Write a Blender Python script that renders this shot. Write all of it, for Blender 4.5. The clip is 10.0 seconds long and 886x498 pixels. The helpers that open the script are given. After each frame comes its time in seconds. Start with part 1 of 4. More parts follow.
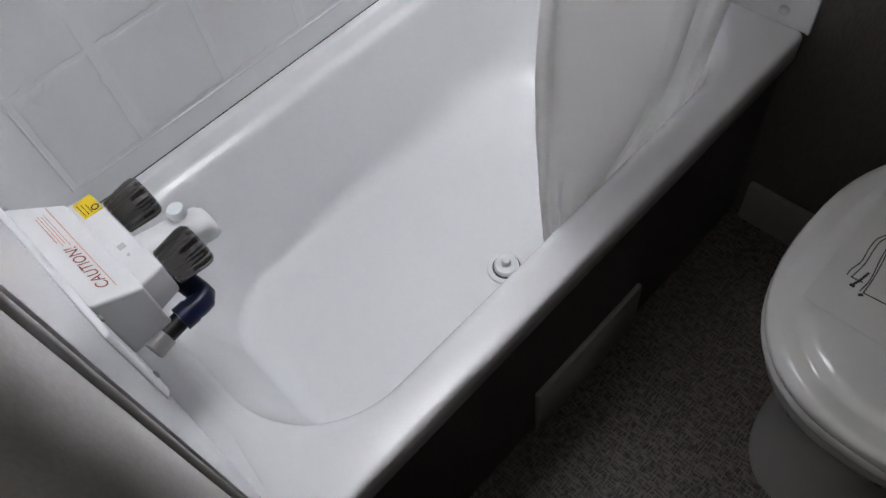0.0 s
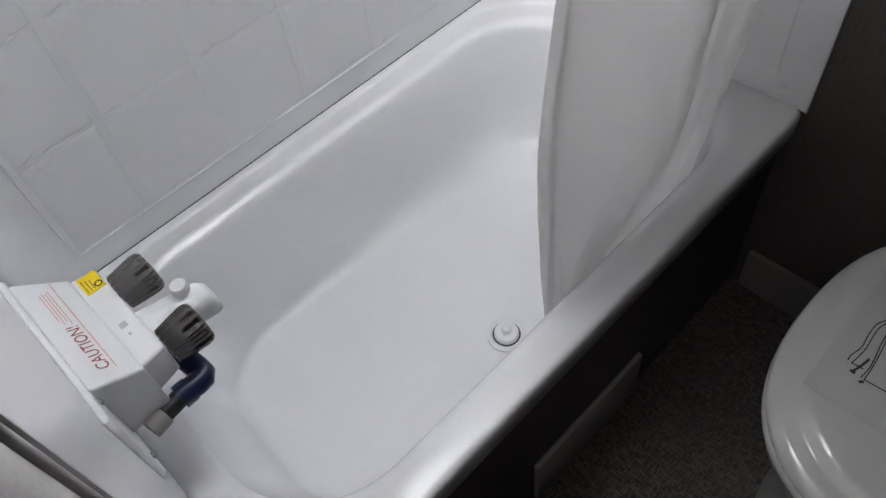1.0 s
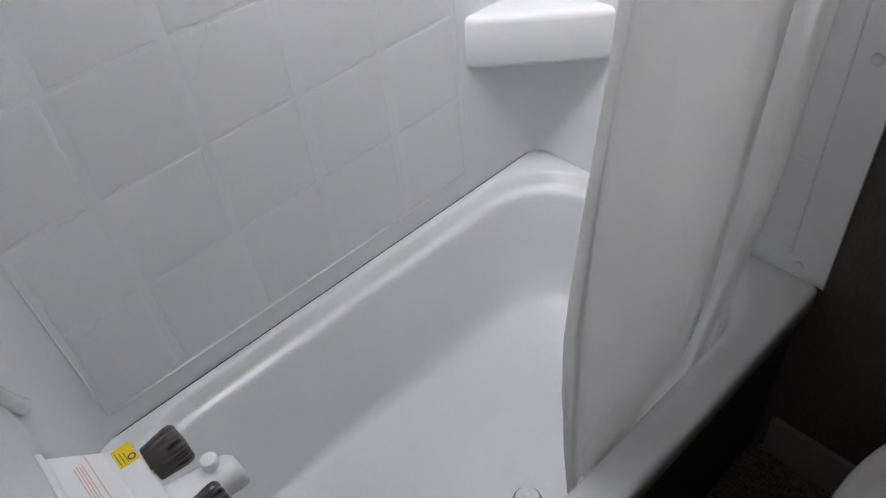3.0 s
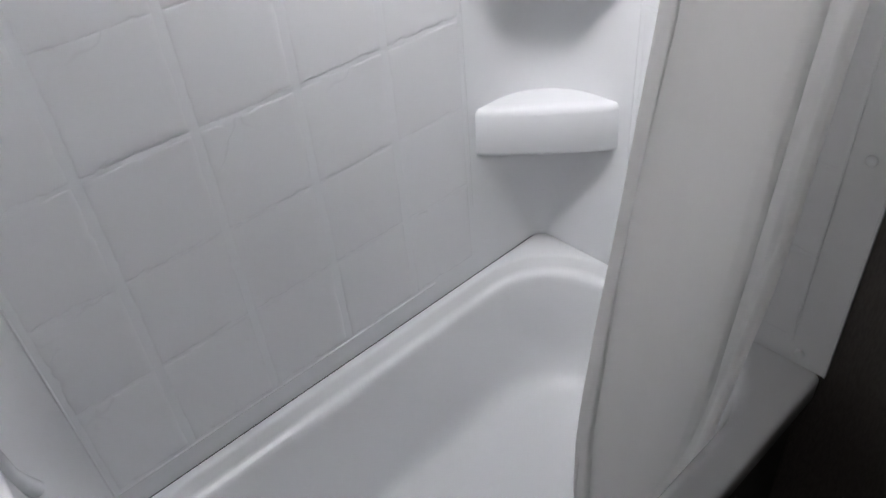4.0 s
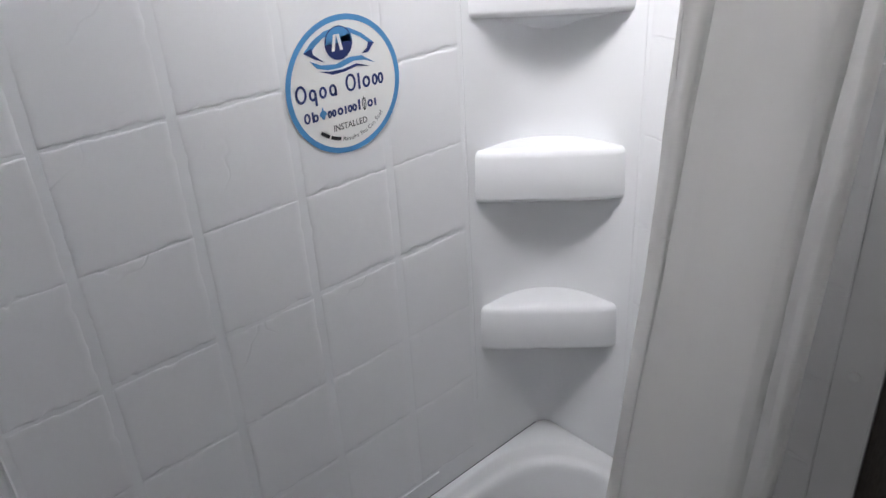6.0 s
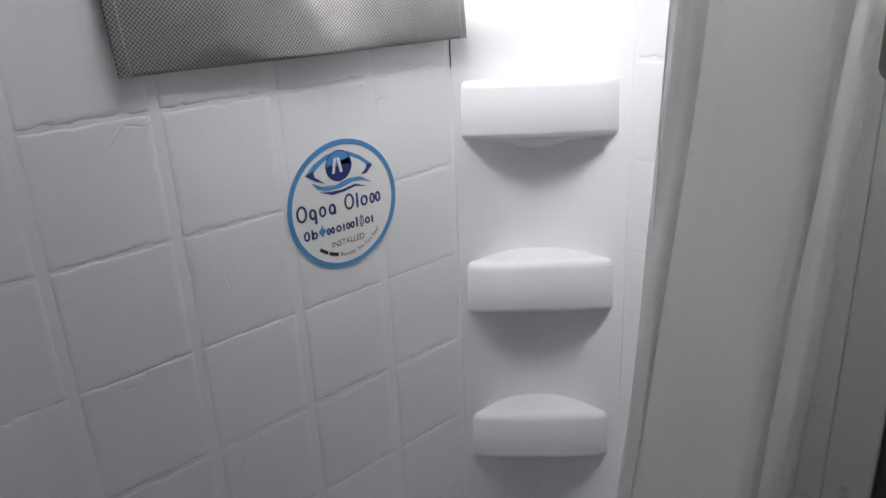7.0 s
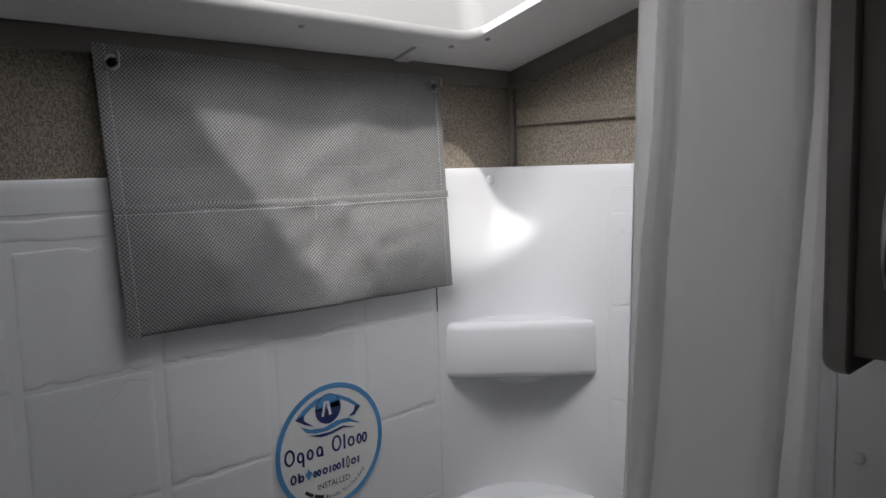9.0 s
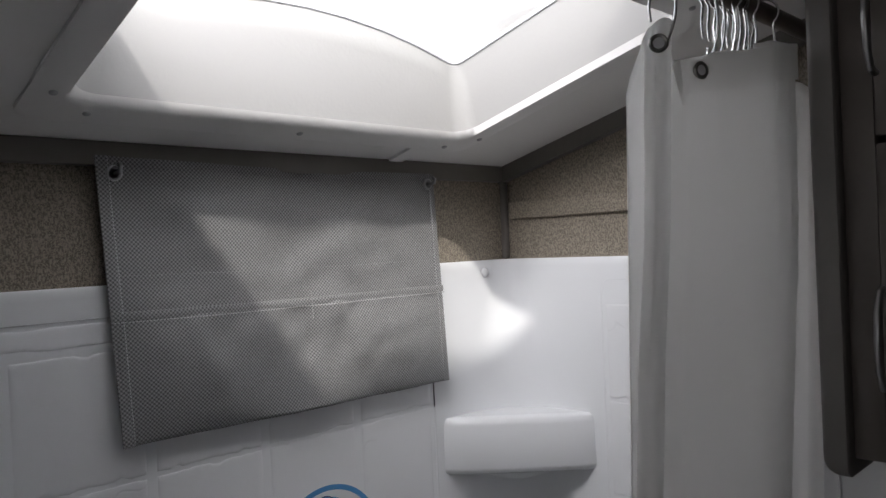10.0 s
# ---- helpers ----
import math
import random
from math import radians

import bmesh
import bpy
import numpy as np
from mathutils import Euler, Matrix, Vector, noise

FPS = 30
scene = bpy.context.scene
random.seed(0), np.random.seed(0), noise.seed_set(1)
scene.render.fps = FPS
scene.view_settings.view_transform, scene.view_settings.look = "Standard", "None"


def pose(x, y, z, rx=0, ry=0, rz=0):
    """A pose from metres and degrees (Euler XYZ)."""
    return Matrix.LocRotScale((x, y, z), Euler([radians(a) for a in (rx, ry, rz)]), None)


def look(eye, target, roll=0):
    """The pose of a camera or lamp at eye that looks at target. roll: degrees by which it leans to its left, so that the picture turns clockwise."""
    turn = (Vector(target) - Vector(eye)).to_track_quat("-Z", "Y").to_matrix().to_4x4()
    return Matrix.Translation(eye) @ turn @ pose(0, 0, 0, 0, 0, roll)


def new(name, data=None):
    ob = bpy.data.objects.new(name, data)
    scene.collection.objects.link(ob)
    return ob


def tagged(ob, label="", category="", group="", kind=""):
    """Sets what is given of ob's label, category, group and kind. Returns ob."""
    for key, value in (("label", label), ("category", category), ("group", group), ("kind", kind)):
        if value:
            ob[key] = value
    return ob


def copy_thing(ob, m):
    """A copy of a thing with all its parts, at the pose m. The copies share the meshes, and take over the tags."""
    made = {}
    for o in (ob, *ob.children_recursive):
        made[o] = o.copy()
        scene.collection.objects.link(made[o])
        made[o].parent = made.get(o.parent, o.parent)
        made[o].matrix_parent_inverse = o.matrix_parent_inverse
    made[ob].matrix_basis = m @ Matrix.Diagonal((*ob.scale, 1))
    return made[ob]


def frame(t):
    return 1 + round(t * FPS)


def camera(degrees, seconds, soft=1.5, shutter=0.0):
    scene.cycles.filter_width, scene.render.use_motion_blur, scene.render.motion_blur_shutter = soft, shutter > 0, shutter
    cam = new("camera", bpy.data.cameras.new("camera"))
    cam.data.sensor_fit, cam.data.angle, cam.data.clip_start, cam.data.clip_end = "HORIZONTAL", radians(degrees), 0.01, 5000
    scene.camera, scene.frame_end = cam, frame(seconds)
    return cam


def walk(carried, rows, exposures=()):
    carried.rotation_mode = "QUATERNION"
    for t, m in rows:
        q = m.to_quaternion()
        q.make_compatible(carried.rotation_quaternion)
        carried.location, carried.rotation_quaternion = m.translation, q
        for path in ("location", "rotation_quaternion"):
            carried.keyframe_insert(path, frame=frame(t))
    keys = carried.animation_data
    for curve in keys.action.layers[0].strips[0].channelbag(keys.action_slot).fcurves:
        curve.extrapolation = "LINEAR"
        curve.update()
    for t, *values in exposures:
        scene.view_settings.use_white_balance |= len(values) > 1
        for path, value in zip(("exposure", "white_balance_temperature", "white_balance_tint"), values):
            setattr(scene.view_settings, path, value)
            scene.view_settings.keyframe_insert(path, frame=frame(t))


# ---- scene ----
cam = camera(61.5, 10.0)
PATH = [
    (0, (-0.979, -0.893, 1.279), (-0.301, 0.006, -0.375), -10.8),
    (0.5, (-0.963, -0.879, 1.293), (-0.252, 0.044, -0.332), -9.8),
    (1, (-0.953, -0.869, 1.309), (-0.209, 0.085, -0.283), -9.1),
    (1.5, (-0.944, -0.862, 1.328), (-0.166, 0.141, -0.217), -9.0),
    (2, (-0.936, -0.858, 1.347), (-0.12, 0.2, -0.142), -8.9),
    (2.5, (-0.929, -0.851, 1.365), (-0.081, 0.256, -0.069), -8.5),
    (4, (-0.96, -0.826, 1.42), (0.045, 0.38, 0.181), -5.4),
    (4.5, (-0.959, -0.83, 1.448), (0.078, 0.424, 0.285), -5.5),
    (5, (-0.957, -0.833, 1.478), (0.111, 0.456, 0.384), -5.3),
    (5.5, (-0.963, -0.832, 1.501), (0.151, 0.491, 0.497), -4.4),
    (7, (-0.981, -0.847, 1.574), (0.267, 0.552, 0.878), -2.8),
    (7.5, (-0.985, -0.848, 1.598), (0.304, 0.567, 1.017), -2.6),
    (8, (-0.992, -0.851, 1.619), (0.335, 0.57, 1.152), -2.2),
    (8.5, (-0.993, -0.868, 1.643), (0.339, 0.579, 1.279), -1.7),
    (9, (-1.003, -0.875, 1.667), (0.364, 0.57, 1.454), -1.6),
    (9.5, (-1.011, -0.878, 1.686), (0.373, 0.56, 1.564), -1.8),
    (10, (-1.011, -0.877, 1.697), (0.384, 0.556, 1.687), -2.5),
]
EXPOSURES = [(0, 2.84), (2.5, 2.54), (4.5, 2.36), (5.5, 2.15), (7, 1.48), (8, 0.92), (9, 0.48), (10, 0.34)]
walk(cam, [(t, look(eye, target, roll)) for t, eye, target, roll in PATH], EXPOSURES)

# ---- plan, in metres: the back wall is y = 0, the far end wall x = 0, the floor z = 0 ----
TUB_L, TUB_W, RIM = 1.016, 0.600, 0.460          # 24 x 40 inch tub
SUR_TOP = 1.668                                  # top of the moulded surround
CEIL0, CEIL_K = 1.830, 0.2575                    # ceiling height at the back wall, and its rise towards the room
SKY_X0, SKY_X1, SKY_Y0, SKY_Y1 = -0.766, -0.207, -0.463, -0.108


def ceil_z(y):
    return CEIL0 - CEIL_K * y


# ---- daylight ----
SUN_DIR = Vector((0.60, 0.78, -1.0)).normalized()
world = bpy.data.worlds.new("sky")
scene.world = world
world.use_nodes = True
wn = world.node_tree.nodes
sky = wn.new("ShaderNodeTexSky")
sky.sky_type, sky.sun_disc, sky.dust_density, sky.air_density = "NISHITA", False, 6.0, 0.8
sky.sun_elevation = math.asin(-SUN_DIR.z)
sky.sun_rotation = math.atan2(-SUN_DIR.x, -SUN_DIR.y)
wl = world.node_tree.links
cloud_at, cloud, cover, cloud_mix = wn.new("ShaderNodeTexCoord"), wn.new("ShaderNodeTexNoise"), wn.new("ShaderNodeMapRange"), wn.new("ShaderNodeMix")
cloud.inputs["Scale"].default_value, cloud.inputs["Detail"].default_value = 3.0, 5.0
cover.inputs[1].default_value, cover.inputs[2].default_value = 0.34, 0.52
cloud_mix.data_type = "RGBA"
cloud_mix.inputs[7].default_value = (9.0, 9.1, 9.3, 1)
wl.new(cloud_at.outputs["Generated"], cloud.inputs["Vector"])
wl.new(cloud.outputs[0], cover.inputs[0])
wl.new(cover.outputs[0], cloud_mix.inputs[0])
wl.new(sky.outputs[0], cloud_mix.inputs[6])
wl.new(cloud_mix.outputs[2], wn["Background"].inputs[0])
wn["Background"].inputs[1].default_value = 0.15

sun_data = bpy.data.lights.new("sun", "SUN")
sun_data.energy, sun_data.angle, sun_data.color = 2.2, radians(2.6), (1.0, 0.96, 0.9)
sun = new("sun", sun_data)
sun.matrix_world = look(Vector((-0.5, -0.3, 1.9)) - 6 * SUN_DIR, (-0.5, -0.3, 1.9))

sky_data = bpy.data.lights.new("skylight_daylight", "AREA")
sky_data.shape, sky_data.size, sky_data.size_y = "RECTANGLE", 0.70, 0.60
sky_data.energy, sky_data.color = 12.2, (1.0, 0.975, 0.995)
sky_lamp = new("skylight_daylight", sky_data)
sky_lamp.matrix_world = look((-1.00, -0.46, 2.36), (-0.47, -0.28, 1.90))

# unseen fill lamp behind the camera, added to brighten curtain, jamb and cabinet
fill_data = bpy.data.lights.new("unseen_fill", "AREA")
fill_data.shape, fill_data.size, fill_data.size_y = "RECTANGLE", 0.55, 0.55
fill_data.energy, fill_data.color = 0.70, (1.0, 0.965, 0.94)
fill_lamp = new("unseen_fill", fill_data)
fill_lamp.matrix_world = look((-1.70, -1.0, 1.74), (-0.35, -0.55, 2.60))


# ---- materials ----
def material(name, color, rough=0.5, metal=0.0, vary=0.06, scale=6.0, grain=120.0, bump=0.05, bump_scale=None, coat=0.0, spec=0.5, rvary=0.15):
    """A surface with blotches and grain in its colour, gloss and relief."""
    m = bpy.data.materials.new(name)
    m.use_nodes = True
    nt = m.node_tree
    n, l = nt.nodes, nt.links
    p = n["Principled BSDF"]
    co = n.new("ShaderNodeTexCoord")
    big, fine = n.new("ShaderNodeTexNoise"), n.new("ShaderNodeTexNoise")
    big.inputs["Scale"].default_value, fine.inputs["Scale"].default_value = scale, grain
    big.inputs["Detail"].default_value, fine.inputs["Detail"].default_value = 4, 3
    l.new(co.outputs["Object"], big.inputs["Vector"])
    l.new(co.outputs["Object"], fine.inputs["Vector"])
    mix = n.new("ShaderNodeMix")
    mix.data_type = "RGBA"
    mix.inputs[6].default_value = (*[c * (1 - vary) for c in color], 1)
    mix.inputs[7].default_value = (*[min(1, c * (1 + vary)) for c in color], 1)
    add = n.new("ShaderNodeMath")
    add.operation = "MULTIPLY_ADD"
    add.inputs[1].default_value = 0.35
    l.new(fine.outputs[0], add.inputs[0])
    sub = n.new("ShaderNodeMath")
    sub.operation = "MULTIPLY"
    sub.inputs[1].default_value = 0.65
    l.new(big.outputs[0], sub.inputs[0])
    l.new(sub.outputs[0], add.inputs[2])
    l.new(add.outputs[0], mix.inputs[0])
    l.new(mix.outputs[2], p.inputs["Base Color"])
    p.inputs["Metallic"].default_value = metal
    mr = n.new("ShaderNodeMapRange")
    mr.inputs[3].default_value, mr.inputs[4].default_value = rough * (1 - rvary), min(1, rough * (1 + rvary))
    l.new(big.outputs[0], mr.inputs[0])
    l.new(mr.outputs[0], p.inputs["Roughness"])
    p.inputs["Coat Weight"].default_value = coat
    p.inputs["Coat Roughness"].default_value = 0.08
    p.inputs["Specular IOR Level"].default_value = spec
    if bump:
        b = n.new("ShaderNodeBump")
        b.inputs["Strength"].default_value, b.inputs["Distance"].default_value = bump, 0.002
        l.new(fine.outputs[0], b.inputs["Height"])
        l.new(b.outputs[0], p.inputs["Normal"])
    return m


def weave(m, sx, sy, sz, depth, dark=0.6, across=None):
    """Adds a woven relief and tone: threads of sx, sy, sz to the metre."""
    nt = m.node_tree
    n, l = nt.nodes, nt.links
    p = n["Principled BSDF"]
    co = n.new("ShaderNodeTexCoord")
    mp = n.new("ShaderNodeMapping")
    mp.inputs["Scale"].default_value = (sx, sy, sz)
    l.new(co.outputs["Object"], mp.inputs[0])
    ch = n.new("ShaderNodeMath")
    ch.operation = "MAXIMUM"
    mp2 = n.new("ShaderNodeMapping")
    mp2.inputs["Scale"].default_value = across or (sx, sy, sz)
    mp2.inputs["Location"].default_value = (3.1, 7.7, 1.3)
    l.new(co.outputs["Object"], mp2.inputs[0])
    for k, src_map in enumerate((mp, mp2)):
        nz_ = n.new("ShaderNodeTexNoise")
        nz_.inputs["Scale"].default_value, nz_.inputs["Detail"].default_value = 1.0, 1.0
        l.new(src_map.outputs[0], nz_.inputs["Vector"])
        l.new(nz_.outputs[0], ch.inputs[k])
    ramp = n.new("ShaderNodeValToRGB")
    ramp.color_ramp.elements[0].position, ramp.color_ramp.elements[1].position = 0.44, 0.66
    ramp.color_ramp.elements[0].color = (dark, dark, dark, 1)
    l.new(ch.outputs[0], ramp.inputs[0])
    mul = n.new("ShaderNodeMix")
    mul.data_type, mul.blend_type = "RGBA", "MULTIPLY"
    mul.inputs[0].default_value = 1.0
    src = p.inputs["Base Color"].links[0].from_socket
    l.new(src, mul.inputs[6])
    l.new(ramp.outputs[0], mul.inputs[7])
    l.new(mul.outputs[2], p.inputs["Base Color"])
    b = n.new("ShaderNodeBump")
    b.inputs["Strength"].default_value, b.inputs["Distance"].default_value = depth, 0.001
    l.new(ch.outputs[0], b.inputs["Height"])
    l.new(b.outputs[0], p.inputs["Normal"])
    return m


M_TUB = material("tub_acrylic", (0.80, 0.81, 0.83), 0.25, vary=0.001, rvary=0.01, scale=4, bump=0.006, grain=40, coat=0.12)
M_SURROUND = material("surround_acrylic", (0.79, 0.80, 0.82), 0.25, vary=0.001, rvary=0.01, bump=0.02, grain=70, coat=0.12)


def tile_material():
    m = material("moulded_tile", (0.785, 0.792, 0.812), 0.27, vary=0.001, rvary=0.01, scale=5, grain=400, bump=0.05, coat=0.12)
    nt = m.node_tree
    n, l = nt.nodes, nt.links
    p = n["Principled BSDF"]
    co, info = n.new("ShaderNodeTexCoord"), n.new("ShaderNodeObjectInfo")
    off = n.new("ShaderNodeVectorMath")
    off.operation = "MULTIPLY_ADD"
    comb = n.new("ShaderNodeCombineXYZ")
    for k in range(3):
        l.new(info.outputs["Random"], comb.inputs[k])
    l.new(comb.outputs[0], off.inputs[0])
    off.inputs[1].default_value = (7.0, 3.0, 5.0)
    l.new(co.outputs["Object"], off.inputs[2])
    def field(scale, detail, rough=0.5):
        t = n.new("ShaderNodeTexNoise")
        t.inputs["Scale"].default_value, t.inputs["Detail"].default_value, t.inputs["Roughness"].default_value = scale, detail, rough
        l.new(off.outputs[0], t.inputs["Vector"])
        return t

    def step(kind, a, b=None, c=None):
        q = n.new("ShaderNodeMath")
        q.operation = kind
        for k, v in enumerate((a, b, c)):
            if v is None:
                continue
            if isinstance(v, float):
                q.inputs[k].default_value = v
            else:
                l.new(v, q.inputs[k])
        return q.outputs[0]
    # a thin line where one field crosses its middle, broken up by a second field
    line = step("SUBTRACT", 1.0, step("MINIMUM", step("MULTIPLY", step("ABSOLUTE", step("SUBTRACT", field(2.2, 4.5, 0.56).outputs[0], 0.5)), 200.0), 1.0))
    gate = n.new("ShaderNodeMapRange")
    gate.inputs[1].default_value, gate.inputs[2].default_value = 0.55, 0.66
    l.new(field(7.0, 2.0).outputs[0], gate.inputs[0])
    vein = step("MULTIPLY", line, gate.outputs[0])
    mul = n.new("ShaderNodeMix")
    mul.data_type = "RGBA"
    l.new(step("MULTIPLY", vein, 0.16), mul.inputs[0])
    l.new(p.inputs["Base Color"].links[0].from_socket, mul.inputs[6])
    mul.inputs[7].default_value = (0.38, 0.38, 0.40, 1)
    l.new(mul.outputs[2], p.inputs["Base Color"])
    b = n.new("ShaderNodeBump")
    b.inputs["Strength"].default_value, b.inputs["Distance"].default_value = 0.35, 0.003
    l.new(step("MULTIPLY_ADD", vein, -0.5, field(11.0, 3.0).outputs[0]), b.inputs["Height"])
    l.new(b.outputs[0], p.inputs["Normal"])
    return m


M_TILE = tile_material()
M_WALLPAPER = weave(material("wallpaper", (0.35, 0.302, 0.242), 0.75, vary=0.14, scale=9, grain=260, bump=0.0), 460, 460, 210, 0.6, 0.40, (520, 520, 520))
# dark brown; behind the toilet it stands in for wallpaper in shade
M_DARKWALL = weave(material("dark_wall_panel", (0.095, 0.081, 0.077), 0.6, vary=0.15, scale=5, grain=200, bump=0.0), 300, 300, 60, 0.3, 0.75)
M_TRIM = material("vinyl_trim", (0.155, 0.142, 0.13), 0.5, vary=0.08, bump=0.03)
M_JAMB = weave(material("jamb_vinyl", (0.78, 0.765, 0.75), 0.65, vary=0.06, grain=260, bump=0.0), 500, 500, 160, 0.08, 0.93)
M_CEIL = material("ceiling_vinyl", (0.74, 0.73, 0.72), 0.55, vary=0.02, bump=0.08, grain=240)
# white plastic coloured grey, to hold down the light inside the shaft
M_FLANGE = material("dimmed_skylight_plastic", (0.39, 0.386, 0.38), 0.35, vary=0.03, bump=0.12, grain=180)
M_FLOOR = weave(material("vinyl_floor", (0.155, 0.126, 0.115), 0.55, vary=0.2, scale=7, grain=150, bump=0.0), 60, 330, 60, 0.8, 0.16, (330, 60, 60))
M_PLASTIC = material("white_plastic", (0.78, 0.79, 0.81), 0.32, vary=0.002, rvary=0.02, bump=0.02)
M_PLATE = material("grey_plate", (0.36, 0.345, 0.34), 0.45, vary=0.05, bump=0.05)
M_BASE = material("baseboard_vinyl", (0.24, 0.225, 0.215), 0.5, vary=0.1, bump=0.05)
M_CHINA = material("toilet_plastic", (0.48, 0.48, 0.47), 0.16, vary=0.003, rvary=0.02, bump=0.005, coat=0.4)
M_NAVY = material("navy_plastic", (0.007, 0.013, 0.05), 0.28, vary=0.1, bump=0.02)
M_BLACK = material("black_rubber", (0.012, 0.012, 0.014), 0.45, vary=0.1, bump=0.03)
M_CHROME = material("chrome", (0.75, 0.75, 0.76), 0.16, metal=1.0, vary=0.04, bump=0.0)
M_STEEL = material("dull_steel", (0.42, 0.42, 0.43), 0.35, metal=1.0, vary=0.08, bump=0.0)
M_BRONZE = material("bronze_rod", (0.09, 0.066, 0.055), 0.35, metal=0.6, vary=0.15, bump=0.03)
M_YELLOW = material("yellow_label", (0.85, 0.62, 0.01), 0.5, vary=0.04, bump=0.0)
M_RED = material("red_print", (0.30, 0.05, 0.035), 0.6, vary=0.05, bump=0.0)
M_REDPALE = material("pale_red_print", (0.70, 0.38, 0.30), 0.6, vary=0.05, bump=0.0)
M_INK = material("black_ink", (0.02, 0.02, 0.022), 0.6, vary=0.1, bump=0.0)
M_STICKER = material("sticker_white", (0.80, 0.79, 0.77), 0.4, vary=0.015, bump=0.01)
M_BLUE = material("print_blue", (0.075, 0.27, 0.55), 0.45, vary=0.06, bump=0.0)
M_NAVYINK = material("print_navy", (0.018, 0.035, 0.16), 0.45, vary=0.06, bump=0.0)
M_STITCH = material("stitching", (0.46, 0.46, 0.46), 0.8, vary=0.1, bump=0.1)
M_WOOD = material("dark_cabinet_wood", (0.155, 0.135, 0.126), 0.42, vary=0.2, scale=8, grain=140, bump=0.06)
M_MARK = material("grey_mark", (0.52, 0.52, 0.54), 0.4, vary=0.05, bump=0.0)
M_WIRE = material("hook_wire", (0.62, 0.62, 0.63), 0.2, metal=1.0, vary=0.1, bump=0.0)
M_PIPING = material("grey_piping", (0.40, 0.39, 0.385), 0.45, vary=0.04, bump=0.03)
M_GROMMET = material("satin_grommet", (0.20, 0.195, 0.19), 0.3, metal=0.9, vary=0.04, bump=0.0)
# cabinet wood with the skylight's brightening put into its colour
M_WOOD_LIT = material("lit_cabinet_wood", (0.235, 0.222, 0.217), 0.38, vary=0.10, scale=6, grain=160, bump=0.04)
M_SEAM = material("dark_joint", (0.05, 0.05, 0.055), 0.8, vary=0.1, bump=0.0)


def smoke_material():
    m = bpy.data.materials.new("smoked_acrylic")
    m.use_nodes = True
    p = m.node_tree.nodes["Principled BSDF"]
    p.inputs["Base Color"].default_value = (0.055, 0.046, 0.040, 1)
    p.inputs["Coat Weight"].default_value = 1.0
    p.inputs["Coat Roughness"].default_value = 0.04
    p.inputs["Transmission Weight"].default_value = 0.85
    p.inputs["Roughness"].default_value = 0.10
    p.inputs["IOR"].default_value = 1.48
    return m


def dome_material():
    """Clear acrylic with a light white haze."""
    m = bpy.data.materials.new("hazy_dome_acrylic")
    m.use_nodes = True
    n, l = m.node_tree.nodes, m.node_tree.links
    out = n["Material Output"]
    tr, tl, mix = n.new("ShaderNodeBsdfTransparent"), n.new("ShaderNodeBsdfTranslucent"), n.new("ShaderNodeMixShader")
    tl.inputs[0].default_value = (0.9, 0.92, 0.95, 1)
    mix.inputs[0].default_value = 0.72
    l.new(tr.outputs[0], mix.inputs[1])
    l.new(tl.outputs[0], mix.inputs[2])
    l.new(mix.outputs[0], out.inputs[0])
    return m


def dots(m, period):
    """Basket weave: threads that cross every period metres along x and z, staggered row by row."""
    n, l = m.node_tree.nodes, m.node_tree.links
    p = n["Principled BSDF"]
    co = n.new("ShaderNodeTexCoord")
    sep = n.new("ShaderNodeSeparateXYZ")
    l.new(co.outputs["Object"], sep.inputs[0])
    waves = []
    for axis in ("X", "Z"):
        b = n.new("ShaderNodeMath")
        b.operation = "MULTIPLY"
        b.inputs[1].default_value = 2 * math.pi / period
        l.new(sep.outputs[axis], b.inputs[0])
        c = n.new("ShaderNodeMath")
        c.operation = "SINE"
        l.new(b.outputs[0], c.inputs[0])
        waves.append(c)
    pr = n.new("ShaderNodeMath")
    pr.operation = "MULTIPLY"
    l.new(waves[0].outputs[0], pr.inputs[0])
    l.new(waves[1].outputs[0], pr.inputs[1])
    mr = n.new("ShaderNodeMapRange")
    mr.inputs[1].default_value, mr.inputs[2].default_value = -0.7, 0.7
    mr.inputs[3].default_value, mr.inputs[4].default_value = 0.40, 1.58
    l.new(pr.outputs[0], mr.inputs[0])
    mul = n.new("ShaderNodeMix")
    mul.data_type, mul.blend_type = "RGBA", "MULTIPLY"
    mul.inputs[0].default_value = 1.0
    l.new(p.inputs["Base Color"].links[0].from_socket, mul.inputs[6])
    l.new(mr.outputs[0], mul.inputs[7])
    l.new(mul.outputs[2], p.inputs["Base Color"])


def fabric_material():
    """Open grey mesh fabric: fine threads that let some of the wall behind show."""
    m = weave(material("mesh_fabric", (0.265, 0.265, 0.268), 0.33, vary=0.14, scale=12, grain=400, bump=0.0), 640, 640, 640, 0.2, 0.8)
    n, l = m.node_tree.nodes, m.node_tree.links
    dots(m, 0.0050)
    p, out = n["Principled BSDF"], n["Material Output"]
    p.inputs["Sheen Weight"].default_value = 0.3
    tr, mix = n.new("ShaderNodeBsdfTransparent"), n.new("ShaderNodeMixShader")
    mix.inputs[0].default_value = 0.20
    l.new(p.outputs[0], mix.inputs[1])
    l.new(tr.outputs[0], mix.inputs[2])
    l.new(mix.outputs[0], out.inputs[0])
    return m


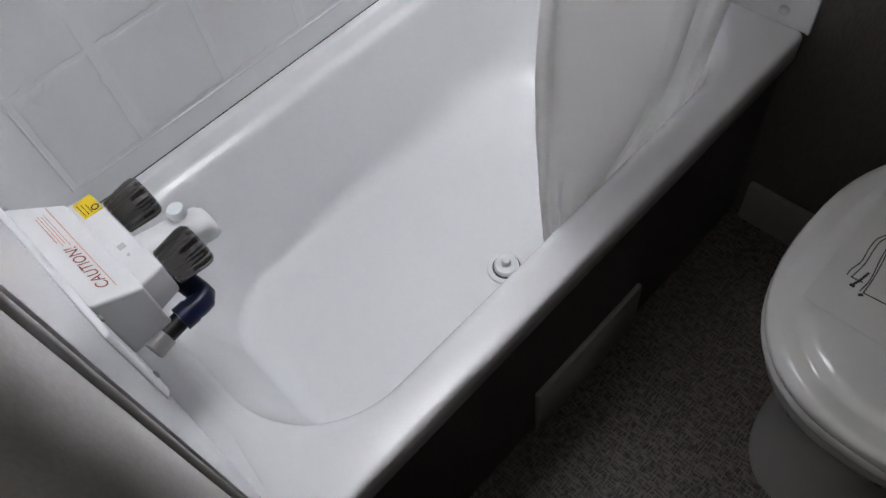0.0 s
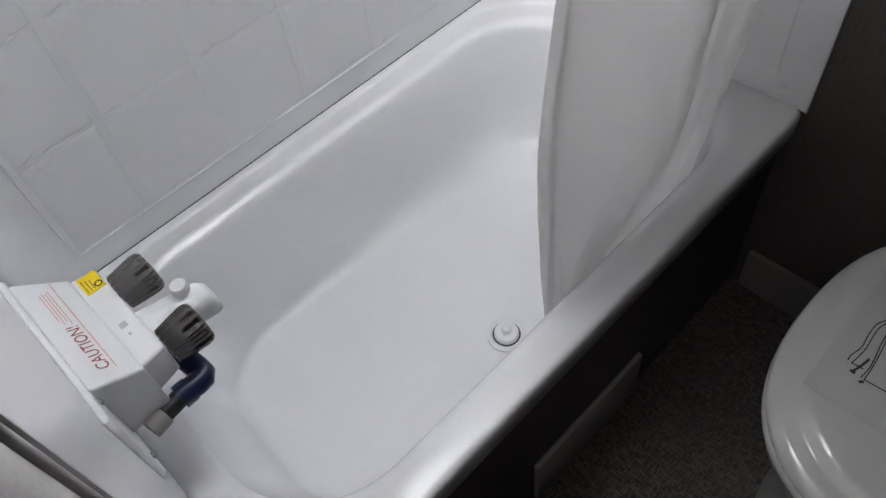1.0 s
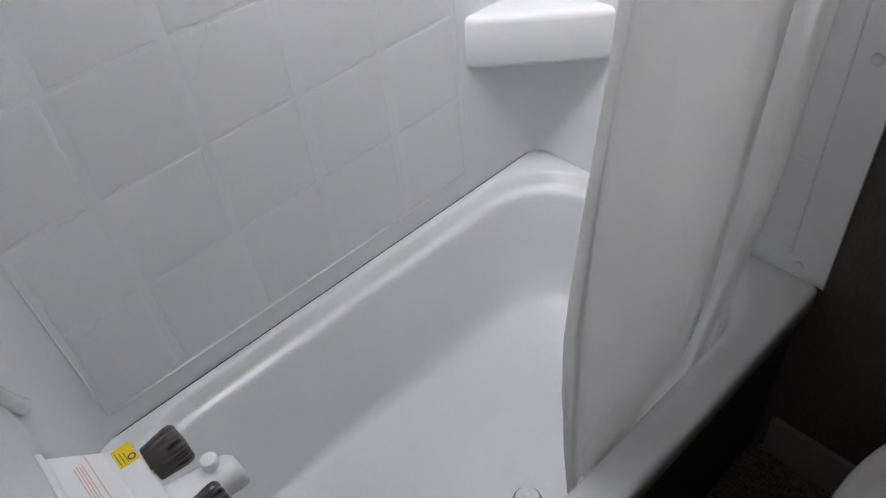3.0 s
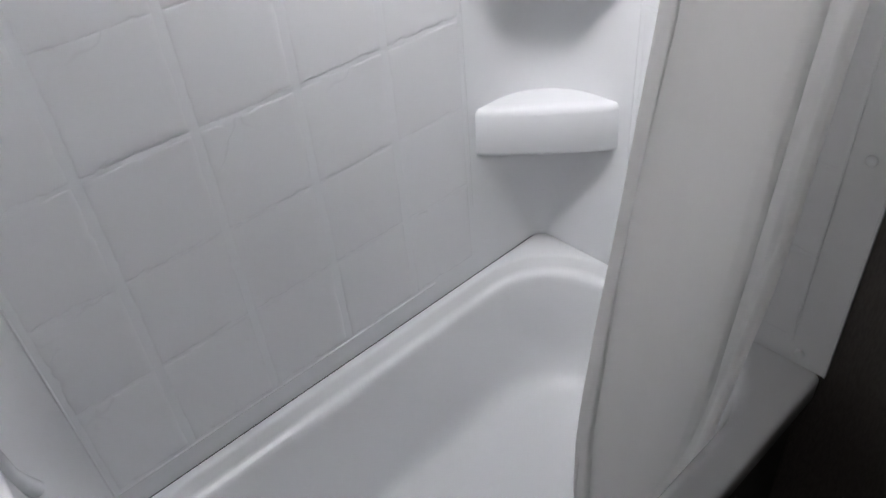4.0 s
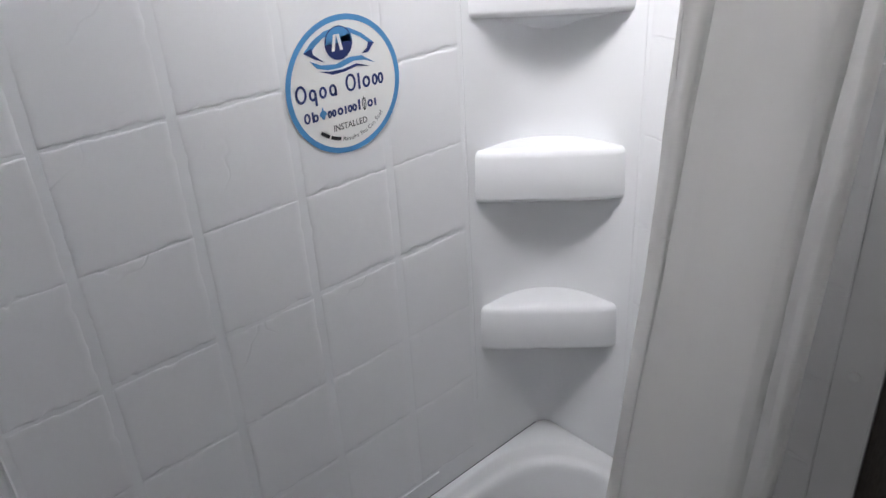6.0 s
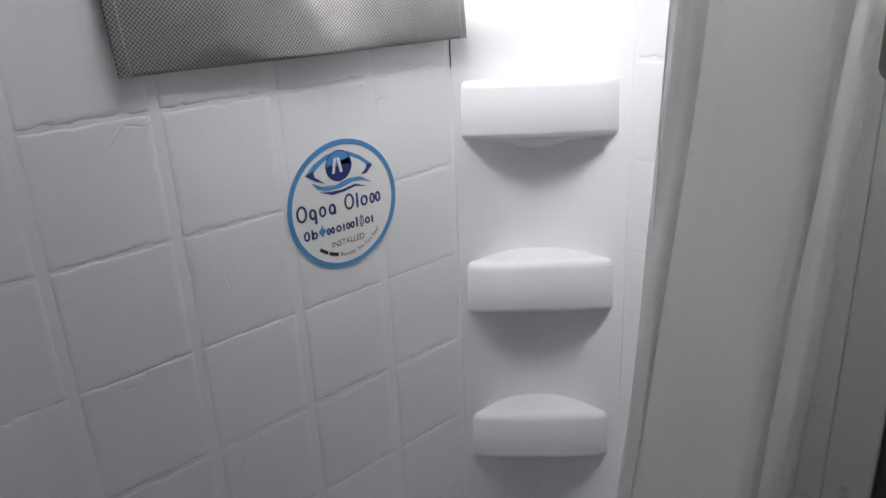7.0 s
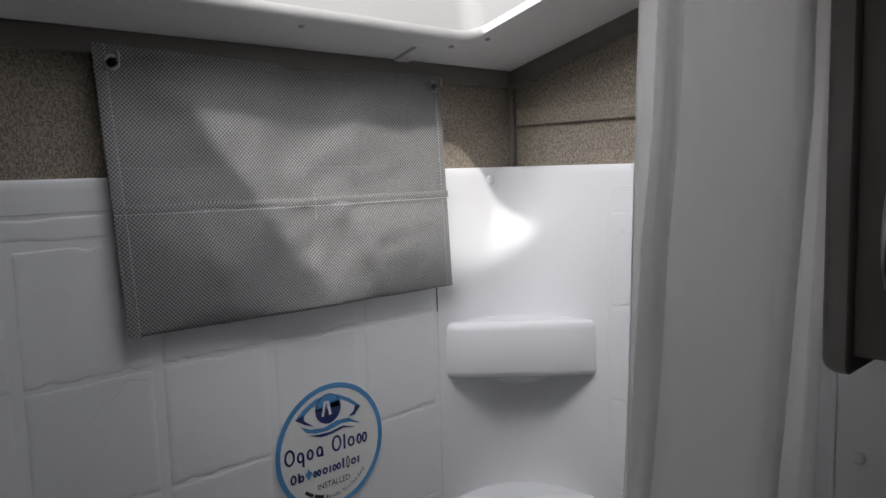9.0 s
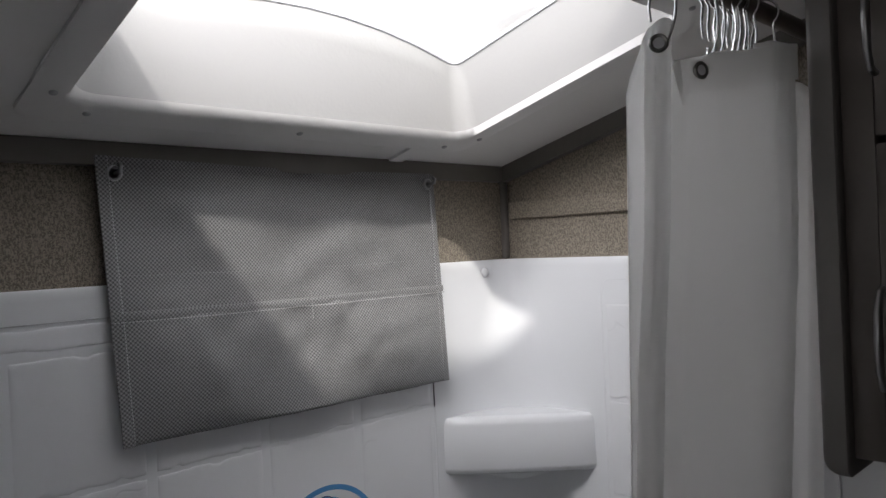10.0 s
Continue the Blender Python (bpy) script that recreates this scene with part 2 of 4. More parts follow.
def curtain_material():
    m = material("curtain_vinyl", (0.89, 0.888, 0.885), 0.5, vary=0.004, rvary=0.03, scale=4, grain=300, bump=0.05)
    n, l = m.node_tree.nodes, m.node_tree.links
    p, out = n["Principled BSDF"], n["Material Output"]
    tl, mix = n.new("ShaderNodeBsdfTranslucent"), n.new("ShaderNodeMixShader")
    tl.inputs[0].default_value = (0.93, 0.925, 0.92, 1)
    mix.inputs[0].default_value = 0.64
    l.new(p.outputs[0], mix.inputs[1])
    l.new(tl.outputs[0], mix.inputs[2])
    l.new(mix.outputs[0], out.inputs[0])
    return m


M_SMOKE, M_DOME, M_FABRIC, M_CURTAIN = smoke_material(), dome_material(), fabric_material(), curtain_material()


# ---- mesh helpers ----
def mesh_object(name, bm, mat, smooth=True, angle=40):
    me = bpy.data.meshes.new(name)
    bmesh.ops.recalc_face_normals(bm, faces=bm.faces[:])
    bm.to_mesh(me)
    bm.free()
    me.materials.append(mat)
    if smooth:
        me.shade_smooth()
        me.set_sharp_from_angle(angle=radians(angle))
    return new(name, me)


def part(name, bm, mat, parent, label="", smooth=True, angle=40):
    ob = mesh_object(name, bm, mat, smooth, angle)
    ob.parent = parent
    if label:
        ob["label"] = label
    return ob


def thing(name, label, category, at=(0, 0, 0), group="", kind=""):
    ob = new(name)
    ob.empty_display_size = 0.05
    ob.location = at
    return tagged(ob, label, category, group, kind)


def structure(name, bm, mat, label, category, smooth=True):
    return tagged(mesh_object(name, bm, mat, smooth), label, category, kind="structure")


def box(x0, y0, z0, x1, y1, z1, bevel=0.0, seg=2, bm=None):
    tmp = bmesh.new()
    bmesh.ops.create_cube(tmp, size=1.0)
    for v in tmp.verts:
        v.co = (x0 if v.co.x < 0 else x1, y0 if v.co.y < 0 else y1, z0 if v.co.z < 0 else z1)
    if bevel:
        bmesh.ops.bevel(tmp, geom=tmp.edges[:], offset=bevel, segments=seg, affect="EDGES", profile=0.5)
    if bm is None:
        return tmp
    me = bpy.data.meshes.new("join")
    tmp.to_mesh(me)
    tmp.free()
    bm.from_mesh(me)
    bpy.data.meshes.remove(me)
    return bm


def loft(rings, closed=True, cap_start=False, cap_end=False, bm=None):
    bm = bm or bmesh.new()
    rows = [[bm.verts.new(p) for p in ring] for ring in rings]
    for a, b in zip(rows, rows[1:]):
        n = len(a)
        for i in range(n if closed else n - 1):
            j = (i + 1) % n
            bm.faces.new((a[i], a[j], b[j], b[i]))
    if cap_start:
        bm.faces.new(rows[0])
    if cap_end:
        bm.faces.new(rows[-1])
    return bm


def rounded(x0, x1, y0, y1, r, z, n=10):
    """A rectangle with round corners at one height, 4 n points."""
    pts = []
    for cx, cy, a0 in ((x1 - r, y1 - r, 0), (x0 + r, y1 - r, 90), (x0 + r, y0 + r, 180), (x1 - r, y0 + r, 270)):
        for i in range(n):
            a = radians(a0 + 90 * i / (n - 1))
            pts.append((cx + r * math.cos(a), cy + r * math.sin(a), z))
    return pts


def frame_of(axis):
    axis = Vector(axis).normalized()
    side = axis.cross(Vector((0, 0, 1)) if abs(axis.z) < 0.9 else Vector((1, 0, 0))).normalized()
    return side, axis.cross(side), axis


def turned(base, axis, profile, n=24, bm=None, flute=0.0, lobes=0):
    """A round body: profile rows of (distance along the axis, radius)."""
    s, u, a = frame_of(axis)
    base = Vector(base)
    rings = []
    for d, r in profile:
        ring = []
        for i in range(n):
            t = 2 * math.pi * i / n
            q = r * (1 - flute * (0.5 + 0.5 * math.cos(lobes * t)))
            ring.append(base + a * d + s * q * math.cos(t) + u * q * math.sin(t))
        rings.append(ring)
    return loft(rings, True, True, True, bm)


def tube(points, r, n=8, bm=None):
    """A round bar along points."""
    pts = [Vector(p) for p in points]
    rings = []
    up = None
    for i, p in enumerate(pts):
        d = (pts[min(i + 1, len(pts) - 1)] - pts[max(i - 1, 0)]).normalized()
        if up is None:
            up = frame_of(d)[0]
        up = (up - d * up.dot(d)).normalized()
        w = d.cross(up)
        rings.append([p + r * (math.cos(2 * math.pi * k / n) * up + math.sin(2 * math.pi * k / n) * w) for k in range(n)])
    return loft(rings, True, True, True, bm)


def screw_head(at, normal, r=0.006, h=0.003, bm=None):
    return turned(at, normal, [(0, r), (h * 0.4, r), (h * 0.8, r * 0.8), (h, r * 0.4)], 14, bm)


def prism(outline, u, v, origin, depth):
    """A flat plate: outline in (u, v) at origin, raised by depth along u x v."""
    o, u, v = Vector(origin), Vector(u), Vector(v)
    w = u.cross(v).normalized() * depth
    a = [o + u * p + v * q for p, q in outline]
    return loft([a, [p + w for p in a]], True, True, True)


# ---- room shell ----
bm = box(-2.0, -1.7, -0.05, 0.10, 0.06, 0.0)
floor = structure("floor", bm, M_FLOOR, "dark grey-brown woven-look vinyl floor", "floor", False)

structure("wall_back", box(-1.12, 0.006, 0.0, 0.06, 0.06, 1.95), M_WALLPAPER, "wall with brown-grey linen-look wallpaper above the tub", "wall", False)
structure("wall_end", box(0.006, -0.605, 0.0, 0.06, 0.006, 2.1), M_WALLPAPER, "end wall with brown-grey linen-look wallpaper", "wall", False)
structure("wall_toilet", box(0.004, -1.70, 0.0, 0.06, -0.575, 2.4), M_DARKWALL, "end wall behind the toilet, wallpaper coloured dark for its shade", "wall", False)
structure("wall_partition", box(-1.130, -0.664, 0.0, -1.0205, 0.006, 2.1, 0.044, 7), M_JAMB, "pale grey partition wall beside the tub", "wall", True)
structure("trim", tube([(-1.0195, -0.6105, 0.0), (-1.0195, -0.6105, 0.9), (-1.0195, -0.6105, 1.70)], 0.0045, 12), M_PIPING, "grey vinyl piping between surround and partition", "trim")
structure("wall_side", box(-2.0, -1.76, 0.0, 0.06, -1.70, 2.4), M_DARKWALL, "dark side wall of the bathroom", "wall", False)
structure("wall_entry", box(-2.06, -1.76, 0.0, -2.0, 0.06, 2.4), M_DARKWALL, "dark wall behind the doorway", "wall", False)
structure("wall_passage", box(-2.0, 0.0, 0.0, -1.070, 0.06, 2.4), M_DARKWALL, "dark wall beyond the partition", "wall", False)


def ceiling_mesh():
    xs, ys = (-2.06, SKY_X0, SKY_X1, 0.06), (-1.76, SKY_Y0, SKY_Y1, 0.06)
    bm = bmesh.new()
    lo = [[bm.verts.new((x, y, ceil_z(y))) for y in ys] for x in xs]
    hi = [[bm.verts.new((x, y, ceil_z(y) + 0.035)) for y in ys] for x in xs]
    for i in range(3):
        for j in range(3):
            if (i, j) != (1, 1):
                for g in (lo, hi):
                    bm.faces.new((g[i][j], g[i + 1][j], g[i + 1][j + 1], g[i][j + 1]))
    for (a, b) in (((1, 1), (2, 1)), ((2, 1), (2, 2)), ((2, 2), (1, 2)), ((1, 2), (1, 1))):
        bm.faces.new((lo[a[0]][a[1]], lo[b[0]][b[1]], hi[b[0]][b[1]], hi[a[0]][a[1]]))
    return bm


structure("ceiling", ceiling_mesh(), M_CEIL, "white sloping vinyl ceiling with a skylight opening", "ceiling", False)

# trims along the ceiling and in the wallpaper corner
bm = box(-1.10, -0.010, CEIL0 - 0.026, -0.012, 0.006, CEIL0 + 0.002, 0.003)
structure("trim", bm, M_TRIM, "grey-brown vinyl trim along the ceiling", "trim")
ring = lambda x: [(x, 0.004, CEIL0 - 0.028), (x, -0.60, ceil_z(-0.60) - 0.028), (x, -0.60, ceil_z(-0.60) + 0.002), (x, 0.004, CEIL0 + 0.002)]
structure("trim", loft([ring(0.006), ring(-0.010)], True, True, True), M_TRIM, "grey-brown vinyl trim following the sloping ceiling", "trim", False)
structure("trim", box(-0.006, -0.006, SUR_TOP, 0.006, 0.006, CEIL0 - 0.02, 0.004), M_TRIM, "narrow vinyl corner trim", "trim")
structure("trim", box(-0.004, -0.60, 1.738, 0.006, -0.013, 1.768, 0.003), M_WALLPAPER, "flat wallpapered batten on the end wall", "trim")
structure("baseboard", box(-0.010, -1.70, 0.0, 0.004, -0.604, 0.105, 0.004), M_BASE, "grey-brown vinyl baseboard behind the toilet", "baseboard")


# ---- tub ----
def build_tub():
    tub = thing("bathtub", "glossy white moulded acrylic bathtub with a wide rim", "bathtub", (-0.5, -0.3, 0))
    X0, X1, Y0, Y1 = -TUB_L + 0.0005, 0.003, -TUB_W - 0.001, 0.003
    n = 18
    R = [
        rounded(X0, X1, Y0 + 0.004, Y1, 0.012, RIM - 0.050, n),
        rounded(X0, X1, Y0, Y1, 0.012, RIM - 0.046, n),
        rounded(X0, X1, Y0, Y1, 0.008, RIM - 0.008, n),
        rounded(X0, X1, Y0 + 0.0016, Y1, 0.009, RIM - 0.0032, n),
        rounded(X0, X1, Y0 + 0.005, Y1, 0.010, RIM - 0.0007, n),
        rounded(X0, X1, Y0 + 0.010, Y1, 0.012, RIM, n),
        rounded(-0.992, -0.003, -0.570, -0.012, 0.165, RIM, n),
        rounded(-0.990, -0.005, -0.566, -0.015, 0.164, RIM - 0.0012, n),
        rounded(-0.988, -0.008, -0.561, -0.018, 0.163, RIM - 0.0045, n),
        rounded(-0.982, -0.015, -0.553, -0.025, 0.160, RIM - 0.0175, n),
        rounded(-0.979, -0.018, -0.549, -0.028, 0.158, RIM - 0.0215, n),
        rounded(-0.975, -0.022, -0.545, -0.032, 0.156, RIM - 0.0240, n),
        rounded(-0.970, -0.027, -0.540, -0.037, 0.153, RIM - 0.0256, n),
        rounded(-0.966, -0.031, -0.536, -0.041, 0.151, RIM - 0.0285, n),
        rounded(-0.963, -0.034, -0.533, -0.044, 0.149, RIM - 0.0340, n),
        rounded(-0.960, -0.037, -0.530, -0.047, 0.147, RIM - 0.0440, n),
    ]
    # the front and the faucet end have a plain flat rim with one rounded edge
    plain = (0.0, 0.0, 0.0003, 0.0012, 0.0030, 0.0058, 0.0100, 0.0160, 0.0255, 0.0440)
    for ring, drop in zip(R[-10:], plain):
        for i, p in enumerate(ring):
            g = max(float(np.interp(p[1], (-0.50, -0.40), (1.0, 0.0))), float(np.interp(p[0], (-0.94, -0.86), (1.0, 0.0))))
            ring[i] = (p[0], p[1], p[2] + g * (RIM - drop - p[2]))
    # the basin's sides run down to a floor line, with a fillet that widens towards the drain end
    high = R[-1]
    low = rounded(-0.888, -0.062, -0.490, -0.084, 0.130, 0.185, n)
    flat_ = rounded(-0.780, -0.190, -0.400, -0.180, 0.070, 0.1835, n)
    down = [[] for _ in range(13)]
    for p, q, c in zip(high, low, flat_):
        p, q, c = Vector(p), Vector(q), Vector(c)
        r = float(np.interp(q.x, (-0.90, -0.70, -0.35, -0.06), (0.010, 0.013, 0.055, 0.085)))
        r += 0.055 * float(np.interp(q.y, (-0.30, -0.12), (1.0, 0.0))) * float(np.interp(q.x, (-0.60, -0.20), (1.0, 0.0)))
        a, b = q + (p - q).normalized() * r, q + (c - q).normalized() * r
        down[0].append(p.lerp(a, 0.5))
        for k in range(11):
            t_ = k / 10
            down[k + 1].append(a * (1 - t_) ** 2 + q * 2 * t_ * (1 - t_) + b * t_ ** 2)
        down[12].append(c)
    R += down + [rounded(-0.60, -0.30, -0.36, -0.22, 0.06, 0.1832, n)]
    R = [[Vector(p) - Vector((-0.5, -0.3, 0)) for p in r] for r in R]
    part("basin", loft(R, True, False, True), M_TUB, tub, angle=60)
    dx, dy = -0.487 + 0.5, -0.410 + 0.3
    drain = part("drain_flange", turned((dx, dy, 0.1835), (0, 0, 1), [(0, 0.034), (0.0035, 0.034), (0.005, 0.031), (0.004, 0.0255), (0.0035, 0.0245), (0.003, 0.0)], 40), M_TUB, tub)
    part("drain_gap", turned((dx, dy, 0.1872), (0, 0, 1), [(0, 0.0245), (0.0006, 0.0245), (0.0008, 0.02)], 40), M_SEAM, drain, "dark gap round the stopper")
    part("stopper", turned((dx, dy, 0.1875), (0, 0, 1), [(0, 0.0215), (0.006, 0.0215), (0.009, 0.019), (0.010, 0.010), (0.011, 0.0085), (0.018, 0.0085), (0.021, 0.006), (0.0215, 0.0)], 40), M_PLASTIC, drain, "white push-in drain stopper")
    return tub


build_tub()
structure("tub_apron", box(-1.02, -0.584, 0.0, 0.004, -0.556, RIM - 0.044), M_DARKWALL, "dark brown panel closing the front of the tub", "panel", False)

plate = thing("access_plate", "grey plastic access plate on the tub's dark front", "access plate", (-0.483, -0.588, 0))
part("cover", box(-0.138, -0.008, 0.001, 0.138, 0.002, 0.146, 0.002), M_PLATE, plate)


# ---- surround ----
def corner_radius(z):
    rows = ((0.46, 0.030), (0.50, 0.038), (0.60, 0.080), (0.70, 0.115), (0.80, 0.125), (1.42, 0.125), (1.55, 0.085), (1.63, 0.045), (1.70, 0.035))
    return float(np.interp(z, [a for a, b in rows], [b for a, b in rows]))


def surround_path(z, off=0.0):
    """The surround's face in plan at one height, from the faucet wall's front edge to the end wall's."""
    pts = [(-TUB_L + off, -0.604), (-TUB_L + off, -0.50), (-TUB_L + off, -0.30), (-TUB_L + off, -0.12)]
    r = 0.085
    for i in range(1, 10):
        a = radians(180 - 10 * i)
        pts.append((-TUB_L + r + (r - off) * math.cos(a), -r + (r - off) * math.sin(a)))
    for x in (-0.90, -0.80, -0.65, -0.50, -0.35, -0.22):
        pts.append((x, -off))
    r = corner_radius(z)
    for i in range(0, 13):
        a = radians(90 - 7.5 * i)
        pts.append((-r + (r - off) * math.cos(a), -r + (r - off) * math.sin(a)))
    for y in (-0.22, -0.35, -0.46, -0.545, -0.604):
        pts.append((-off, y))
    return [(x, y, z) for x, y in pts]


ROWS = (1.597, 1.441, 1.287, 1.135, 0.986, 0.831, 0.679, 0.512)
COLS = (-0.928, -0.805, -0.653, -0.501, -0.348, -0.196)
END_COLS = (-0.200, -0.352, -0.543)


def tile_mesh(w, h, seed):
    """A moulded tile, w by h, with worn, chipped edges like split slate, in the x-z plane, facing -y; wide soft joints stay round it."""
    n = 26

    def worn(s, side):
        """How far the edge gives way at s along one side: slow waves, and a few chips."""
        q = Vector((s * 5.0 + side * 13.7, seed * 3.1, 0.4))
        chip = max(0.0, noise.noise(Vector((s * 9.0 + side * 7.1, seed * 1.7, 8.2))) - 0.22) * 0.010
        return 0.0022 * noise.noise(q) + 0.0012 * noise.noise(q * 4.3) + chip

    def outline(inset, y, wear):
        pts = []
        for side, ((ax, az), (bx, bz)) in enumerate((((0, 0), (1, 0)), ((1, 0), (1, 1)), ((1, 1), (0, 1)), ((0, 1), (0, 0)))):
            nx, nz = ((0, 1), (-1, 0), (0, -1), (1, 0))[side]
            for i in range(n):
                f = i / n
                px, pz = ax + (bx - ax) * f, az + (bz - az) * f
                k = wear * (1.5 if side % 2 == 0 else 0.9) * worn(f, side) * min(1.0, 6 * min(f, 1 - f))
                wide = 2.4 * inset
                pts.append((wide + px * (w - 2 * wide) + nx * k, y, inset + pz * (h - 2 * inset) + nz * k))
        return pts
    return loft([outline(0.0022, 0.0003, 0.4), outline(0.0030, -0.0003, 1.0), outline(0.0040, -0.0007, 1.0), outline(0.0062, -0.0009, 1.0), outline(0.013, -0.0010, 0.5)], True, False, True)


def build_surround():
    sur = thing("shower_surround", "glossy white moulded shower surround with a tile pattern", "shower surround", (-0.5, 0, RIM))
    sur_inv = Vector((-0.5, 0, RIM))
    zs = [RIM + 0.0012, RIM + 0.005, 0.48, 0.50, 0.55, 0.60, 0.65, 0.70, 0.75, 0.80, 1.0, 1.2, 1.42, 1.48, 1.55, 1.60, 1.6305, 1.6325, 1.655, 1.664, SUR_TOP]
    offs = [0.0, 0.0015] + [0.0015] * 14 + [0.0015, 0.0018, 0.0020, 0.002, 0.0]
    rings = [[Vector(p) - sur_inv for p in surround_path(z, o)] for z, o in zip(zs, offs)]
    rings.insert(0, [Vector((p[0] + (0.012 if abs(p[0]) < 0.3 else 0), p[1], p[2])) - sur_inv for p in surround_path(zs[0], -0.004)])
    rings.append([Vector(p) - sur_inv for p in surround_path(SUR_TOP, -0.005)])
    panel = part("wall_panel", loft(rings, False), M_SURROUND, sur, angle=35)
    # thin rim at the front edges of the end walls
    part("front_edge", box(-TUB_L - 0.006 + 0.5, -0.607, 0.002, -TUB_L + 0.003 + 0.5, -0.603, SUR_TOP - RIM, 0.001), M_SURROUND, sur)
    part("front_edge", box(0.497 - 0.000, -0.607, 0.002, 0.5 + 0.005, -0.603, SUR_TOP - RIM, 0.001), M_SURROUND, sur)
    # raised line that frames the tile field at its foot
    part("bead", tube([(-0.928 + 0.5, -0.0015, 0.507 - RIM), (-0.30 + 0.5, -0.0015, 0.507 - RIM)], 0.0022, 6), M_SURROUND, sur)
    part("bead", tube([(-0.931 + 0.5, -0.0015, 0.507 - RIM), (-0.936 + 0.5, -0.0015, 1.6 - RIM)], 0.0025, 6), M_SURROUND, sur)
    part("bead", tube([(0.5 - 0.0022, -0.543, 0.507 - RIM), (0.5 - 0.0022, -0.543, 1.62 - RIM)], 0.0016, 8), M_SURROUND, sur)
    part("bead", tube([(0.5 - 0.0015, -0.543, 1.633 - RIM), (0.5 - 0.0015, -0.215, 1.633 - RIM), (0.5 - 0.0015, -0.203, 1.628 - RIM), (0.5 - 0.0015, -0.198, 1.615 - RIM), (0.5 - 0.0015, -0.198, 0.60 - RIM)], 0.0008, 6), M_SURROUND, sur)
    # the tile field's edge beside the shelves, and the thin dark line over it
    part("bead", tube([(0.5 - 0.193, -0.0012, 0.62 - RIM), (0.5 - 0.193, -0.0012, 1.438 - RIM)], 0.0016, 6), M_SURROUND, sur)
    # grey strip drawn for the thin shadow below the proud top band
    part("thin_line", box(0.5 - 0.96, -0.0026, 1.6305 - RIM, 0.5 - 0.45, -0.001, 1.6316 - RIM), M_MARK, sur, "thin grey line for the shadow under the top band", smooth=False)
    part("thin_line", box(0.5 - 0.1945, -0.0022, 1.438 - RIM, 0.5 - 0.1925, -0.0008, 1.56 - RIM), M_SEAM, sur, "thin dark line", smooth=False)
    # ridge that rises in a bow on the faucet wall
    arc = [(-TUB_L + 0.502 + dx, y, z - RIM) for dx, y, z in ((0.012, -0.056, 0.660), (0.004, -0.074, 0.700), (0.0, -0.098, 0.745), (0.0, -0.118, 0.785), (0.0, -0.140, 0.822), (0.0, -0.172, 0.857), (0.0, -0.215, 0.888), (0.0, -0.270, 0.912), (0.0, -0.34, 0.925))]
    part("moulded_ridge", tube(arc, 0.011, 14), M_SURROUND, sur)
    # screw caps down the front flange
    for y, z in ((-0.560, 0.487), (-0.572, 0.861), (-0.572, 1.289), (-0.572, 1.60)):
        part("screw_cap", screw_head((0.4985, y, z - RIM), (-1, 0, 0), 0.0085, 0.005), M_PLASTIC, sur)
    part("screw_cap", screw_head((-0.061 + 0.5, -0.0015, 1.647 - RIM), (0, -1, 0), 0.0085, 0.005), M_PLASTIC, sur)
    # corner shelves
    for top in (0.815, 1.112, 1.414):
        part("corner_shelf", shelf_mesh(top, sur_inv), M_SURROUND, sur, "white moulded corner shelf", angle=50)
    # tiles last: shared meshes for the square ones
    shared = {}
    def put(name_w, name_h, m, seed):
        key = (round(name_w, 3), round(name_h, 3), seed % 4)
        if key not in shared:
            b = tile_mesh(name_w, name_h, seed)
            shared[key] = part("tile", b, M_TILE, panel, angle=50)
            ob = shared[key]
        else:
            ob = new("tile", shared[key].data)
            ob.parent = panel
        ob.matrix_local = m
    put(COLS[-1] - COLS[0], 0.030, pose(COLS[0] + 0.5, -0.0015, 1.5995 - RIM), 3)
    k = 0
    for r in range(len(ROWS) - 1):
        for c in range(len(COLS) - 1):
            k += 1
            x0, x1, z1, z0 = COLS[c], COLS[c + 1], ROWS[r], ROWS[r + 1]
            put(x1 - x0 if c == 0 else 0.1522, z1 - z0 if r == 6 else 0.1535, pose(x0 + 0.5, -0.0015, z0 - RIM), k)
        for c in range(2):
            k += 1
            y1, y0, z1, z0 = END_COLS[c], END_COLS[c + 1], ROWS[r], ROWS[r + 1]
            put(y1 - y0, z1 - z0 if r == 6 else 0.1535, pose(0.5 - 0.0015, y1, z0 - RIM, 0, 0, -90), k)
    return sur


def shelf_mesh(top, origin):
    """A quarter shelf across the corner: flat top, deep rounded front, and a corbel that runs out into the corner."""
    n = 16
    def arc(reach, bow, z):
        # front line from the back wall to the end wall, bowed out by bow, then the corner itself
        a, b = Vector((-reach, 0.004)), Vector((0.004, -reach))
        out = Vector((-0.7071, -0.7071))
        front = []
        for i in range(n + 1):
            f = i / n
            p = a.lerp(b, f)
            s = abs(2 * f - 1)
            front.append(p + out * bow * (1 - s ** 6))
        return [Vector((p.x, p.y, z)) - origin for p in front] + [Vector((0.004, 0.004, z)) - origin]
    rows = [(0.150, 0.002, top - 0.001), (0.170, 0.006, top), (0.1745, 0.0085, top - 0.004), (0.1765, 0.010, top - 0.012),
            (0.1785, 0.011, top - 0.080), (0.177, 0.009, top - 0.088), (0.170, 0.004, top - 0.093),
            (0.150, -0.012, top - 0.097), (0.128, -0.024, top - 0.110), (0.105, -0.030, top - 0.140), (0.075, -0.028, top - 0.185), (0.05, -0.022, top - 0.23)]
    return loft([arc(*r) for r in rows], True, True, True)


build_surround()
structure("joint", box(-TUB_L, -0.0005, RIM - 0.001, 0.0, 0.0058, RIM + 0.006), M_SEAM, "thin dark joint between tub and surround", "joint", False)


